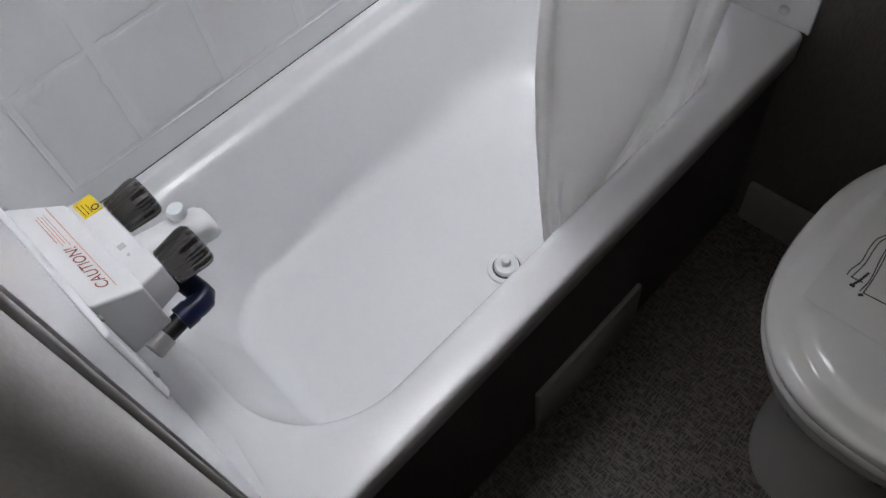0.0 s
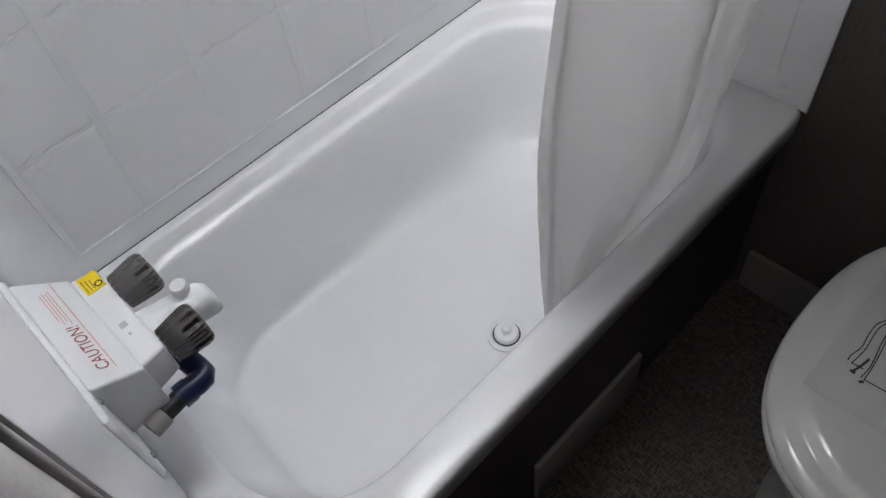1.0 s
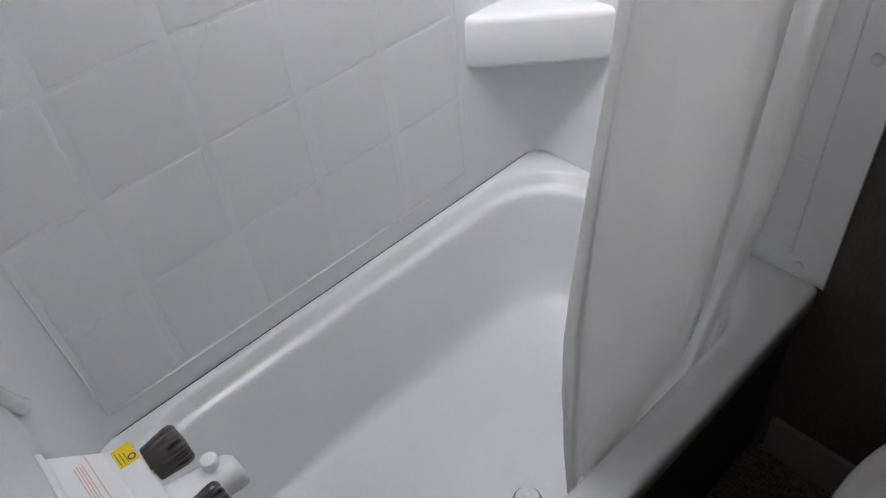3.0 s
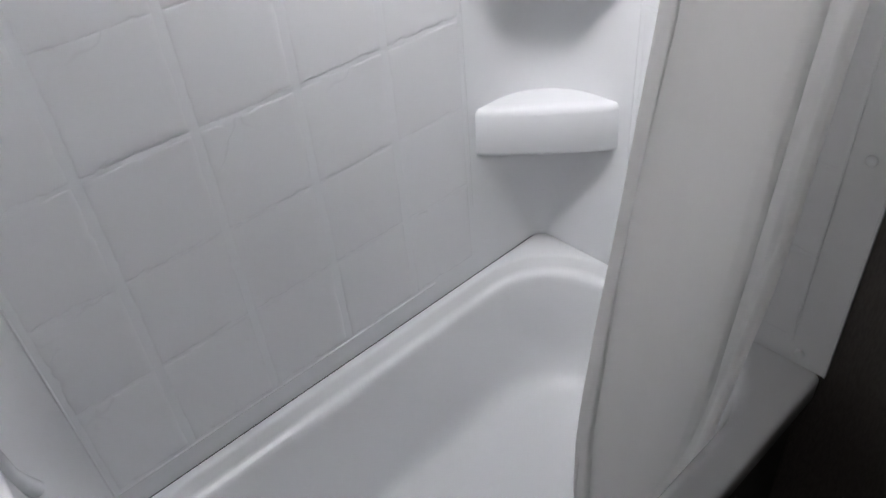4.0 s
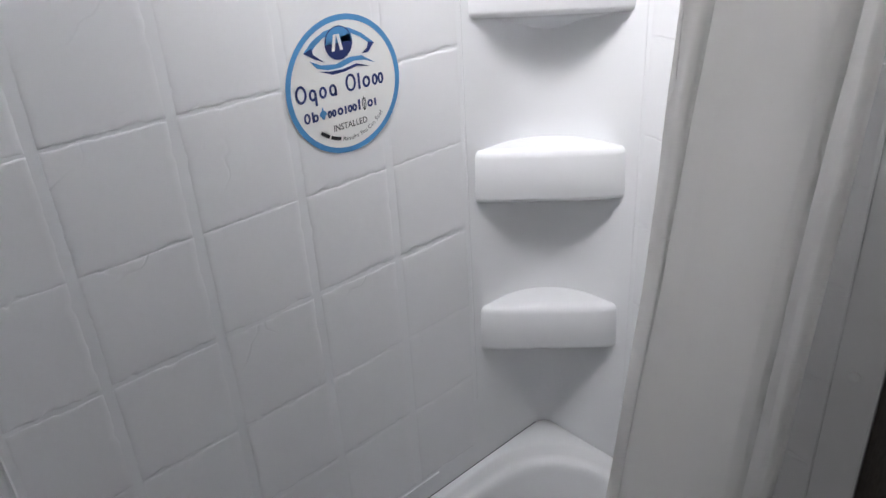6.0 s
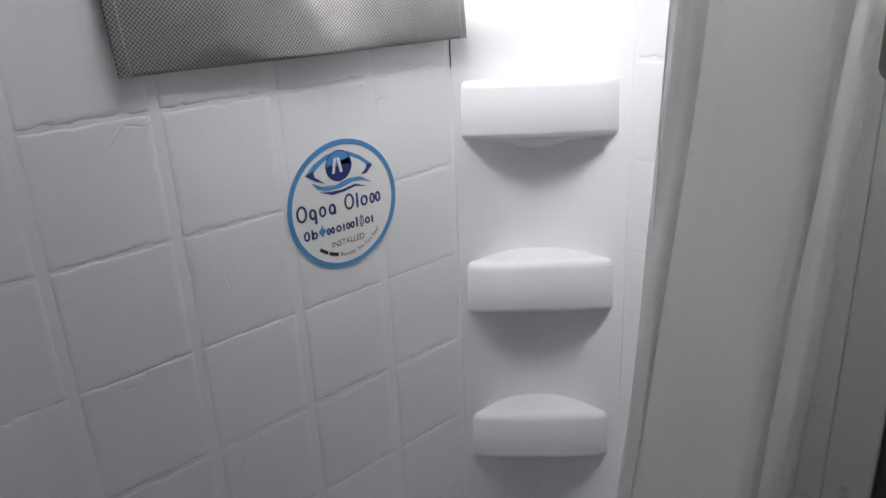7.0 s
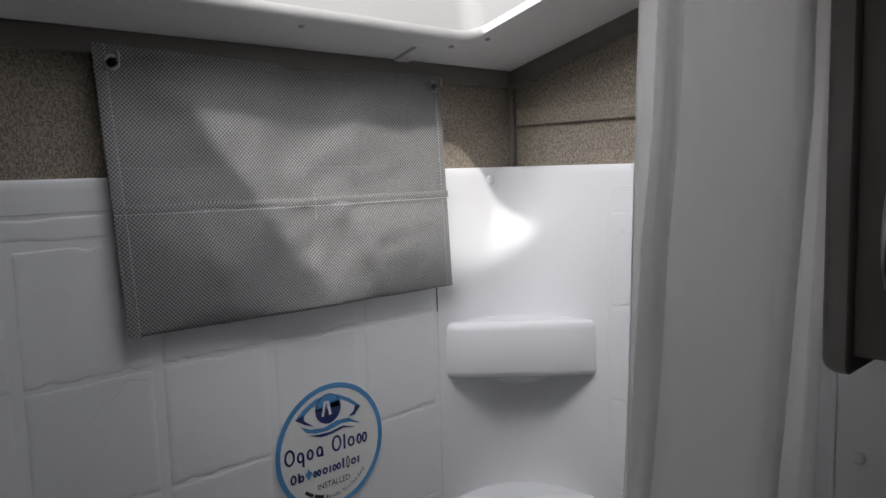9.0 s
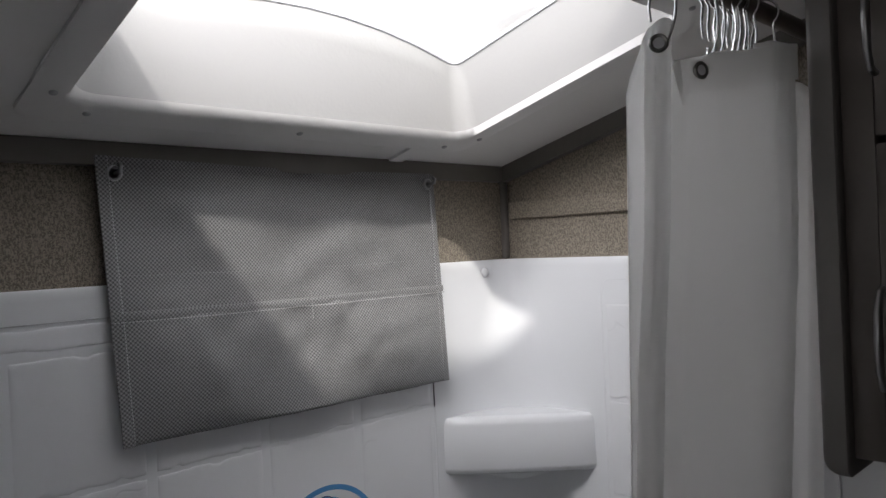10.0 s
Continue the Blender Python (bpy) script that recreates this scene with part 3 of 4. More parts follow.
# ---- skylight ----
def build_skylight():
    cx, cy = (SKY_X0 + SKY_X1) / 2, (SKY_Y0 + SKY_Y1) / 2
    cz = ceil_z(cy)
    sky_thing = thing("skylight", "white plastic skylight with a domed clear top in the ceiling", "skylight", (cx, cy, cz), kind="structure")
    hx, hy = (SKY_X1 - SKY_X0) / 2, (SKY_Y1 - SKY_Y0) / 2
    n = 12

    def ring(dx, dy, r, up, arch=0.0):
        """A rounded ring that lies parallel to the ceiling, up above it, arched towards the middle of its long sides."""
        pts = []
        for x, y, _ in rounded(-hx - dx, hx + dx, -hy - dy, hy + dy, r, 0, n):
            k = arch * (1 - (x / (hx + dx)) ** 2)
            pts.append((x, y, -CEIL_K * y + up + k))
        return pts

    def dense(rg, m=8):
        """Adds points along the long straight sides."""
        out = []
        for i, p in enumerate(rg):
            q = rg[(i + 1) % len(rg)]
            out.append(p)
            if i % n == n - 1:
                out += [tuple(Vector(p).lerp(Vector(q), k / m)) for k in range(1, m)]
        return out

    def arched(dx, dy, r, up, arch):
        rg = dense(ring(dx, dy, r, up))
        return [(x, y, z + arch * max(0.0, 1 - (x / (hx + dx)) ** 2)) for x, y, z in rg]
    rings = [arched(0.036, 0.046, 0.02, 0.000, 0), arched(0.036, 0.046, 0.02, -0.0040, 0), arched(0.031, 0.041, 0.02, -0.0066, 0), arched(0.006, 0.006, 0.03, -0.0072, 0),
             arched(0.001, 0.001, 0.028, -0.0058, 0), arched(-0.002, -0.002, 0.03, 0.004, 0),
             arched(-0.012, -0.006, 0.026, 0.040, 0.004), arched(-0.022, -0.010, 0.020, 0.076, 0.022), arched(-0.027, -0.012, 0.016, 0.097, 0.038),
             arched(-0.020, -0.004, 0.020, 0.105, 0.040), arched(0.010, 0.026, 0.05, 0.107, 0.040), arched(0.012, 0.028, 0.05, 0.034, 0.01)]
    part("flange", loft(rings[:6]), M_CEIL, sky_thing, "flat white flange screwed to the ceiling", angle=50)
    part("shaft", loft(rings[5:]), M_FLANGE, sky_thing, "white moulded skylight shaft, coloured grey to hold its brightness down", angle=50)
    dome = [arched(0.008, 0.024, 0.05, 0.107, 0.040), arched(-0.010, 0.006, 0.06, 0.132, 0.06), arched(-0.06, -0.04, 0.06, 0.157, 0.065), arched(-0.14, -0.10, 0.05, 0.172, 0.065)]
    lip = rings[8] + rings[8][:1]
    part("lip", tube([Vector(p) - Vector((0, 0, 0.002)) for p in lip], 0.0016, 8), M_MARK, sky_thing, "thin grey lip round the opening")
    d = part("dome", loft(dome, True, False, True), M_DOME, sky_thing, "clear domed acrylic pane", angle=70)
    d.visible_shadow = False
    for x, y in ((-0.781, -0.128), (-0.739, -0.090), (-0.483, -0.086), (-0.226, -0.083), (-0.187, -0.119), (-0.187, -0.412), (-0.228, -0.485), (-0.483, -0.487), (-0.787, -0.42)):
        part("screw", screw_head((x - cx, y - cy, ceil_z(y) - cz - 0.0066), (0, -CEIL_K, -1), 0.0042, 0.003), M_STEEL, sky_thing)
    return sky_thing


build_skylight()
y0, y1 = -0.062, -0.010
ring = lambda y: [(-0.275 + dx, y, ceil_z(y) + dz) for dx, dz in ((-0.0, 0.002), (0.030, 0.002), (0.028, -0.004), (0.002, -0.004))]
structure("ceiling_batten", loft([ring(y0), ring(y1)], True, True, True), M_CEIL, "short white batten between skylight frame and wall", "trim", False)


# ---- storage bag on the back wall ----
def build_bag():
    bag = thing("hanging_organizer", "grey mesh fabric organizer with stitched pockets hung on two hooks", "organizer", (-0.443, 0, 1.645))
    X0, X1, ZT, ZB, ZP = -0.706, -0.186, 1.812, 1.481, 1.634
    ox, oz = -0.443, 1.645

    CREASES = ((0.60, 0.60, 0.74, 0.97, 0.0050), (0.60, 0.60, 0.47, 0.92, 0.0040), (0.58, 0.22, 0.93, 0.10, 0.0035), (0.68, 0.45, 0.99, 0.36, 0.0045), (0.16, 0.55, 0.27, 0.95, 0.0035), (0.04, 0.08, 0.36, 0.30, 0.0040), (0.72, 0.72, 0.98, 0.66, 0.0040))

    def crease(u, v):
        """Soft ridges where the cloth has been folded."""
        s_ = 0.0
        for u0, v0, u1, v1, h in CREASES:
            a, b = Vector((u0 * 0.52, v0 * 0.33)), Vector((u1 * 0.52, v1 * 0.33))
            p = Vector((u * 0.52, v * 0.33))
            f = max(0.0, min(1.0, (p - a).dot(b - a) / (b - a).length_squared))
            s_ += 0.75 * h * math.exp(-((p - a.lerp(b, f)).length / 0.014) ** 2) * (1 - 0.6 * f)
        return s_

    def bow(u, v):
        """How far the cloth stands off the wall at u along and v down."""
        calm = min(1.0, 5 * min(u, 1 - u)) ** 0.8
        return 0.011 + 0.010 * v + calm * (crease(u, v) + 0.004 * math.sin(5 * u + 2 * v) * math.sin(3.1 * v) + 0.003 * math.sin(math.pi * u) * v + 0.0115 * noise.noise(Vector((u * 4.2, v * 3.3, 1.7))) + 0.0042 * noise.noise(Vector((u * 11 + v * 4, v * 8, 4.1))))

    def at(u, v, lift=0.0):
        x = X0 + (X1 - X0) * u + (0.014 - 0.006 * u) * v
        z = ZT + (ZB - ZT) * v - 0.004 * math.sin(math.pi * u) * (1 - v) + 0.003 * (1 - u)
        return Vector((x - ox, -bow(u, v) - lift, z - oz))
    nu, nv = 90, 60

    def sheet(v0, v1, lift, bulge=0.0):
        rows = []
        for j in range(nv + 1):
            v = v0 + (v1 - v0) * j / nv
            f = j / nv
            rows.append([at(i / nu, v, lift + bulge * math.sin(math.pi * f) ** 0.7 * abs(math.sin(2 * math.pi * i / nu)) ** 0.6) for i in range(nu + 1)])
        return loft(rows, False)
    back = part("back_sheet", sheet(0, 1, 0), M_FABRIC, bag)
    vp = (ZT - ZP) / (ZT - ZB)
    pocket = part("pocket", sheet(vp, 0.995, 0.0015, 0.009), M_FABRIC, bag, "double pocket of grey mesh fabric")
    inner = part("inner_pocket", sheet(vp - 0.125, vp + 0.02, 0.0007), M_FABRIC, bag, "top edge of the pocket behind")
    for o in (back, pocket, inner):
        mod = o.modifiers.new("thickness", "SOLIDIFY")
        mod.thickness = 0.0008

    def strip(pts, side, w, lift):
        """A flat band along points, w wide towards side."""
        rows = []
        for p in pts:
            rows.append([p + Vector((0, -lift, 0)), p + side * w * 0.5 + Vector((0, -lift - 0.0012, 0)), p + side * w + Vector((0, -lift, 0))])
        return loft(rows, False)
    X, Z = Vector((1, 0, 0)), Vector((0, 0, 1))
    left = [at(0, k / 30, 0.001) for k in range(31)]
    right = [at(1, k / 30, 0.001) for k in range(31)]
    part("binding", strip(left, X, 0.013, 0.001), M_FABRIC, bag)
    part("binding", strip(right, -X, 0.013, 0.001), M_FABRIC, bag)
    part("binding", strip([at(k / 40, 0, 0.001) for k in range(41)], -Z, 0.012, 0.001), M_FABRIC, bag)
    part("binding", strip([at(k / 40, vp, 0.0030) for k in range(41)], -Z, 0.0105, 0.0014), M_FABRIC, bag)

    def stitches(fn, n):
        bm = bmesh.new()
        for k in range(n):
            a, b = fn((k + 0.15) / n), fn((k + 0.75) / n)
            tube([a, b], 0.0006, 4, bm)
        return bm
    front = lambda u, v, e=0.0: at(u, v, 0.0045 + e)
    part("stitching", stitches(lambda f: front(0.024, f), 90), M_STITCH, bag, "pale thread")
    part("stitching", stitches(lambda f: front(0.976, f), 90), M_STITCH, bag, "pale thread")
    part("stitching", stitches(lambda f: front(f, vp + 0.034, 0.0030), 130), M_STITCH, bag, "pale thread")
    part("stitching", stitches(lambda f: front(0.515, vp - 0.03 + 0.12 * f, 0.004), 14), M_STITCH, bag, "pale thread")
    for x in (-0.687, -0.203):
        p = Vector((x - ox, -0.0165, 1.7946 - oz))
        g = part("grommet", turned(p, (0, -1, 0), [(0, 0.0092), (0.002, 0.0090), (0.003, 0.0076), (0.002, 0.0058), (0.0, 0.0056)], 28), M_STEEL, bag, "chrome grommet")
        hook = [p + Vector((0.001, 0.012, 0.000)), p + Vector((0.001, -0.010, 0.000)), p + Vector((0.001, -0.016, 0.001)), p + Vector((0.001, -0.018, 0.006)), p + Vector((0.001, -0.014, 0.010))]
        part("hook", tube(hook, 0.0024, 10), M_STEEL, bag, "steel cup hook")
    return bag


build_bag()


# ---- round sticker ----
def text_mesh(body, size, align="CENTER"):
    cu = bpy.data.curves.new("writing", "FONT")
    cu.body, cu.size, cu.align_x, cu.resolution_u = body, size, align, 3
    ob = bpy.data.objects.new("writing", cu)
    me = bpy.data.meshes.new_from_object(ob)
    bpy.data.objects.remove(ob)
    return me


def writing(name, body, size, mat, parent, m, label="", squeeze=1.0, align="CENTER"):
    me = text_mesh(body, size, align)
    me.transform(Matrix.Diagonal((squeeze, 1, 1, 1)))
    me.materials.append(mat)
    ob = new(name, me)
    ob.parent = parent
    ob.matrix_local = m
    if label:
        ob["label"] = label
    return ob


def flat(outline, mat, name, parent, w, h=0.00025, label=""):
    """A printed shape on the sticker: outline in its plane, w metres over the sheet."""
    return part(name, prism(outline, (1, 0, 0), (0, 0, 1), (0, -w, 0), h), mat, parent, label, smooth=False)


def circle(cx, cz, r, n=64, rz=None):
    return [(cx + r * math.cos(2 * math.pi * k / n), cz + (rz or r) * math.sin(2 * math.pi * k / n)) for k in range(n)]


def band(top, bottom):
    return top + bottom[::-1]


def build_sticker():
    R = 0.0935
    st = thing("round_sticker", "round white sticker with a blue ring stuck on the tile wall", "sticker", (-0.411, -0.0033, 1.274))
    flat(circle(0, 0, R, 96), M_STICKER, "sheet", st, 0.0, 0.0005)
    n = 96
    bm = loft([[(r * math.cos(2 * math.pi * k / n), -w, r * math.sin(2 * math.pi * k / n)) for k in range(n)] for r, w in ((R - 0.001, 0.0006), (R - 0.001, 0.0009), (R - 0.0085, 0.0009), (R - 0.0085, 0.0006))])
    part("ring", bm, M_BLUE, st, "mid-blue printed ring", smooth=False)
    # eye-shaped emblem: two lids, an iris and two waves
    W = 0.0008
    xs = [(-1 + 2 * k / 20) for k in range(21)]
    P = lambda *uv: [(R * u, R * v) for u, v in uv]
    flat(P((-0.63, 0.564), (-0.474, 0.70), (-0.263, 0.80), (-0.05, 0.83), (0.158, 0.785), (0.368, 0.676), (0.572, 0.51), (0.474, 0.525), (0.333, 0.63), (0.175, 0.712), (-0.05, 0.755), (-0.28, 0.72), (-0.44, 0.62), (-0.50, 0.56)), M_BLUE, "upper_lid", st, W, label="blue printed arc")
    flat(P((-0.63, 0.564), (-0.49, 0.61), (-0.475, 0.52), (-0.30, 0.385), (-0.46, 0.455)), M_NAVYINK, "lower_lid", st, W + 0.0002, label="navy printed corner")
    flat(P((0.572, 0.51), (0.47, 0.54), (0.44, 0.455), (0.34, 0.395), (0.45, 0.39)), M_NAVYINK, "lower_lid", st, W + 0.0002, label="navy printed corner")
    ix, iz = -0.0037, 0.057
    flat(circle(ix, iz, 0.0218, 40), M_NAVYINK, "iris", st, W + 0.0003, label="navy printed disc")
    flat(band([(ix + 0.0205 * x, iz + 0.0205 * math.sqrt(max(0, 1 - x * x))) for x in xs], [(ix + 0.0205 * x, iz + 0.006 + 0.004 * x) for x in xs]), M_BLUE, "iris_shine", st, W + 0.0006, label="blue printed half disc")
    for x, lean in ((-0.0125, 0.005), (0.001, -0.004)):
        flat([(ix + x, 0.0475), (ix + x + 0.0045, 0.0475), (ix + x + 0.0045 + lean, 0.0685), (ix + x + lean, 0.0685)], M_STICKER, "emblem_bar", st, W + 0.0009, label="white printed bar")
    flat(P((-0.544, 0.445), (-0.368, 0.357), (-0.123, 0.327), (0.123, 0.382), (0.333, 0.367), (0.55, 0.228), (0.368, 0.298), (0.193, 0.316), (-0.053, 0.264), (-0.263, 0.270), (-0.44, 0.325)), M_BLUE, "wave", st, W, label="blue printed wave")
    flat(P((-0.41, 0.275), (-0.228, 0.245), (-0.02, 0.235), (0.228, 0.272), (0.456, 0.19), (0.228, 0.235), (0.02, 0.196), (-0.19, 0.190)), M_NAVYINK, "wave", st, W, label="navy printed wave")
    # brand words as plain blocks, in their colours
    def shapes(rows, z, mat, t):
        """Bars and open ovals with a line t thick, set out as the words are; they spell nothing."""
        for kind, x0, x1, h0, h1 in rows:
            if kind == "bar":
                flat([(x0, z + h0), (x1, z + h0), (x1, z + h1), (x0, z + h1)], mat, "word_bar", st, W, label="plain printed bar")
            else:
                cx, cz2, a, b = (x0 + x1) / 2, z + (h0 + h1) / 2, (x1 - x0) / 2, (h1 - h0) / 2
                k = [2 * math.pi * i / 20 for i in range(20)]
                rg = lambda f, y: [(cx + (a - f) * math.cos(q), -y, cz2 + (b - f) * math.sin(q)) for q in k]
                part("word_oval", loft([rg(0, W), rg(0, W + 0.00025), rg(t, W + 0.00025), rg(t, W)]), mat, st, "plain printed oval", smooth=False)
    o, i_ = "oval", "bar"
    shapes(((o, -0.079, -0.062, 0, 0.024), (o, -0.059, -0.047, 0, 0.016), (i_, -0.0505, -0.047, -0.007, 0.010), (o, -0.043, -0.031, 0, 0.016), (o, -0.027, -0.015, 0, 0.016), (i_, -0.0185, -0.015, 0, 0.010),
            (o, 0.000, 0.017, 0, 0.024), (i_, 0.0205, 0.0240, 0, 0.022), (o, 0.028, 0.041, 0, 0.016), (o, 0.044, 0.054, 0, 0.016), (o, 0.054, 0.064, 0, 0.016)), -0.010, M_NAVYINK, 0.0033)
    shapes(((o, -0.071, -0.061, 0, 0.0145), (i_, -0.0585, -0.0555, 0, 0.0145), (o, -0.0575, -0.0485, 0, 0.0105), (o, -0.034, -0.027, 0, 0.0105), (o, -0.027, -0.020, 0, 0.0105), (o, -0.018, -0.0085, 0, 0.0105), (i_, -0.006, -0.003, 0, 0.0105), (o, -0.001, 0.007, 0, 0.0105), (o, 0.0065, 0.0145, 0, 0.0105), (i_, 0.017, 0.0202, 0, 0.0145),
            (o, 0.0325, 0.042, 0, 0.0105), (i_, 0.0445, 0.0475, 0, 0.0105)), -0.038, M_NAVYINK, 0.0028)
    shapes(((o, 0.0235, 0.0305, -0.002, 0.0155), (i_, 0.0265, 0.0275, -0.003, 0.0165)), -0.038, M_INK, 0.0012)
    drop = [(-0.041 + 0.0058 * math.sin(a) * (1 if math.cos(a) < 0.3 else 0.55), -0.0315 - 0.0062 * math.cos(a) + (0.005 if abs(a - math.pi) < 0.2 else 0)) for a in [2 * math.pi * k / 20 for k in range(20)]]
    flat(drop, M_BLUE, "drop", st, W + 0.0003, label="blue printed drop")
    up = pose(0, 0, 0, 90, 0, 0)
    writing("writing", "INSTALLED", 0.0125, M_INK, st, Matrix.Translation((0.001, -0.0012, -0.058)) @ up, "black printed word", 0.92)
    # the slogan on an arc; its first two words are bars
    slogan = "Results You Can See!"
    rr, a = 0.0755, radians(-101)
    for x0, x1 in ((-131, -119), (-117, -104)):
        pts = [(radians(x0 + (x1 - x0) * k / 6)) for k in range(7)]
        flat(band([((rr - 0.0006) * math.cos(q), (rr - 0.0006) * math.sin(q)) for q in pts][::-1], [((rr - 0.0055) * math.cos(q), (rr - 0.0055) * math.sin(q)) for q in pts][::-1]), M_INK, "word_block", st, W, label="plain printed block")
    wide = {"i": 0.45, "l": 0.45, "t": 0.6, " ": 0.55, "!": 0.5, "m": 1.5}
    for ch in slogan:
        step = 0.0046 * wide.get(ch, 1.0) / rr
        if ch != " ":
            q = a + step / 2
            m = Matrix.Translation((rr * math.cos(q), -0.0012, rr * math.sin(q))) @ Matrix.Rotation(-(q + math.pi / 2), 4, "Y") @ up
            writing("writing", ch, 0.0085, M_INK, st, m, "black printed letter")
        a += step
    return st


build_sticker()


# ---- faucet ----
def build_faucet():
    f = thing("tub_faucet", "white plastic tub faucet with two smoked knobs on a boxed cover", "faucet", (-1.014, -0.29, 0.65))
    O = Vector((-1.014, -0.29, 0.65))
    L = lambda *p: tuple(Vector(p) - O)

    def slab(x0, x1, a, b, bev):
        """A tapered box from the wall out: a and b are y0, y1, z0, z1 at x0 and at x1."""
        r = lambda x, q: [L(x, q[0], q[2]), L(x, q[1], q[2]), L(x, q[1], q[3]), L(x, q[0], q[3])]
        bm = loft([r(x0, a), r(x1, b)], True, True, True)
        bmesh.ops.bevel(bm, geom=bm.edges[:], offset=bev, segments=3, affect="EDGES", profile=0.5)
        return bm
    part("base_plate", slab(-1.0145, -1.007, (-0.418, -0.180, 0.568, 0.712), (-0.412, -0.184, 0.574, 0.708), 0.003), M_PLASTIC, f)
    cover = part("cover", slab(-1.008, -0.958, (-0.371, -0.190, 0.606, 0.706), (-0.371, -0.209, 0.605, 0.680), 0.0035), M_PLASTIC, f, "white boxed pipe cover with red printing")
    body = part("body", slab(-0.962, -0.930, (-0.364, -0.208, 0.624, 0.677), (-0.360, -0.212, 0.628, 0.675), 0.004), M_PLASTIC, f)
    # printing on the cover's top: reads from the wall side
    writing("caution_writing", "CAUTION!", 0.0182, M_RED, f, Matrix.Translation(L(-0.9905, -0.2825, 0.6978)) @ Matrix.Rotation(radians(27.5), 4, "Y") @ Matrix.Rotation(radians(90), 4, "Z") @ Matrix.Translation((-0.034, -0.013, 0.0)) , "red-brown warning word", 0.82)
    for x, y0, y1, w in ((-0.9900, -0.268, -0.222, 0.0004), (-0.9872, -0.275, -0.219, 0.0004), (-0.9844, -0.272, -0.221, 0.0004), (-0.9816, -0.277, -0.218, 0.0004), (-0.9755, -0.354, -0.208, 0.0005)):
        zz = 0.706 - (x + 1.008) * 0.52 + 0.0008
        part("print_line", box(*L(x - w, y0, zz - 0.0010), *L(x + w, y1, zz)), M_REDPALE, f, "pale red printed line", smooth=False)
    lab = part("yellow_label", box(*L(-0.9535, -0.243, 0.6748), *L(-0.9315, -0.2145, 0.6768)), M_YELLOW, f, "yellow warning label", smooth=False)
    part("label_mark", turned(L(-0.937, -0.236, 0.6766), (0, 0, 1), [(0, 0.0045), (0.0006, 0.0045), (0.0006, 0.003), (0.0, 0.003)], 20), M_INK, lab)
    for k in range(3):
        part("print_line", box(*L(-0.951 + 0.0040 * k, -0.240, 0.6766), *L(-0.9502 + 0.0040 * k, -0.219 - 0.003 * k, 0.6772)), M_INK, lab, smooth=False)
    part("print_mark", box(*L(-0.950, -0.309, 0.6752), *L(-0.942, -0.301, 0.6764)), M_MARK, f, "small grey moulded mark", smooth=False)
    part("print_mark", box(*L(-0.948, -0.322, 0.6752), *L(-0.945, -0.318, 0.6764)), M_MARK, f, "small grey moulded mark", smooth=False)
    for y in (-0.239, -0.342):
        k = part("knob", turned(L(-0.928, y, 0.648), (1, 0, 0.04), [(0, 0.019), (0.002, 0.0225), (0.034, 0.0262), (0.041, 0.0255), (0.045, 0.022), (0.0455, 0.010)], 168, None, 0.10, 14), M_SMOKE, f, "fluted smoked clear knob", angle=60)
        part("stem", turned(L(-0.931, y, 0.648), (1, 0, 0.04), [(0, 0.013), (0.030, 0.011), (0.033, 0.006)], 20), M_CHROME, k, "metal stem inside the knob")
        part("cap", turned(L(-0.884, y, 0.6497), (1, 0, 0.04), [(0, 0.0115), (0.0015, 0.0115), (0.002, 0.009)], 24), M_BLACK, k, "dark cap")
    # spout
    r = lambda x, w, z0, z1: [L(x, -0.290 + p, q) for p, q in ((-w, z0 + 0.006), (-w + 0.006, z0), (w - 0.006, z0), (w, z0 + 0.006), (w, z1 - 0.010), (w - 0.010, z1), (-w + 0.010, z1), (-w, z1 - 0.010))]
    part("spout", loft([r(-0.932, 0.024, 0.612, 0.648), r(-0.905, 0.023, 0.607, 0.642), r(-0.880, 0.022, 0.600, 0.637), r(-0.858, 0.021, 0.594, 0.631), r(-0.850, 0.018, 0.594, 0.624)], True, True, True), M_PLASTIC, f, "white tub spout", angle=60)
    part("diverter", turned(L(-0.876, -0.284, 0.634), (0, 0, 1), [(0, 0.006), (0.006, 0.006), (0.007, 0.0105), (0.016, 0.0105), (0.018, 0.009), (0.0182, 0.004)], 28), M_PLASTIC, f, "white pull-up diverter knob")
    # elbow below
    bend = [L(-0.921, -0.326, 0.606), L(-0.9185, -0.342, 0.603), L(-0.9165, -0.356, 0.601), L(-0.9162, -0.3635, 0.600), L(-0.9195, -0.3675, 0.600), L(-0.927, -0.3685, 0.600), L(-0.940, -0.368, 0.600), L(-0.951, -0.3685, 0.600)]
    part("elbow", tube(bend, 0.0135, 20), M_NAVY, f, "navy plastic pipe elbow")
    part("elbow_sleeve", tube([L(-0.936, -0.368, 0.600), L(-0.951, -0.3685, 0.600)], 0.0148, 20), M_NAVY, f, "navy sleeve")
    part("pipe_end", tube([L(-0.949, -0.3685, 0.600), L(-0.976, -0.3725, 0.600)], 0.0110, 18), M_BLACK, f, "black pipe end")
    part("collar", tube([L(-0.973, -0.372, 0.600), L(-0.993, -0.376, 0.600)], 0.0132, 18), M_PLATE, f, "grey collar")
    for y, z in ((-0.190, 0.706), (-0.382, 0.700), (-0.404, 0.605)):
        part("screw", screw_head(L(-1.0065, y, z - 0.004), (1, 0, 0.3), 0.0045, 0.003), M_STEEL, f)
    return f


build_faucet()


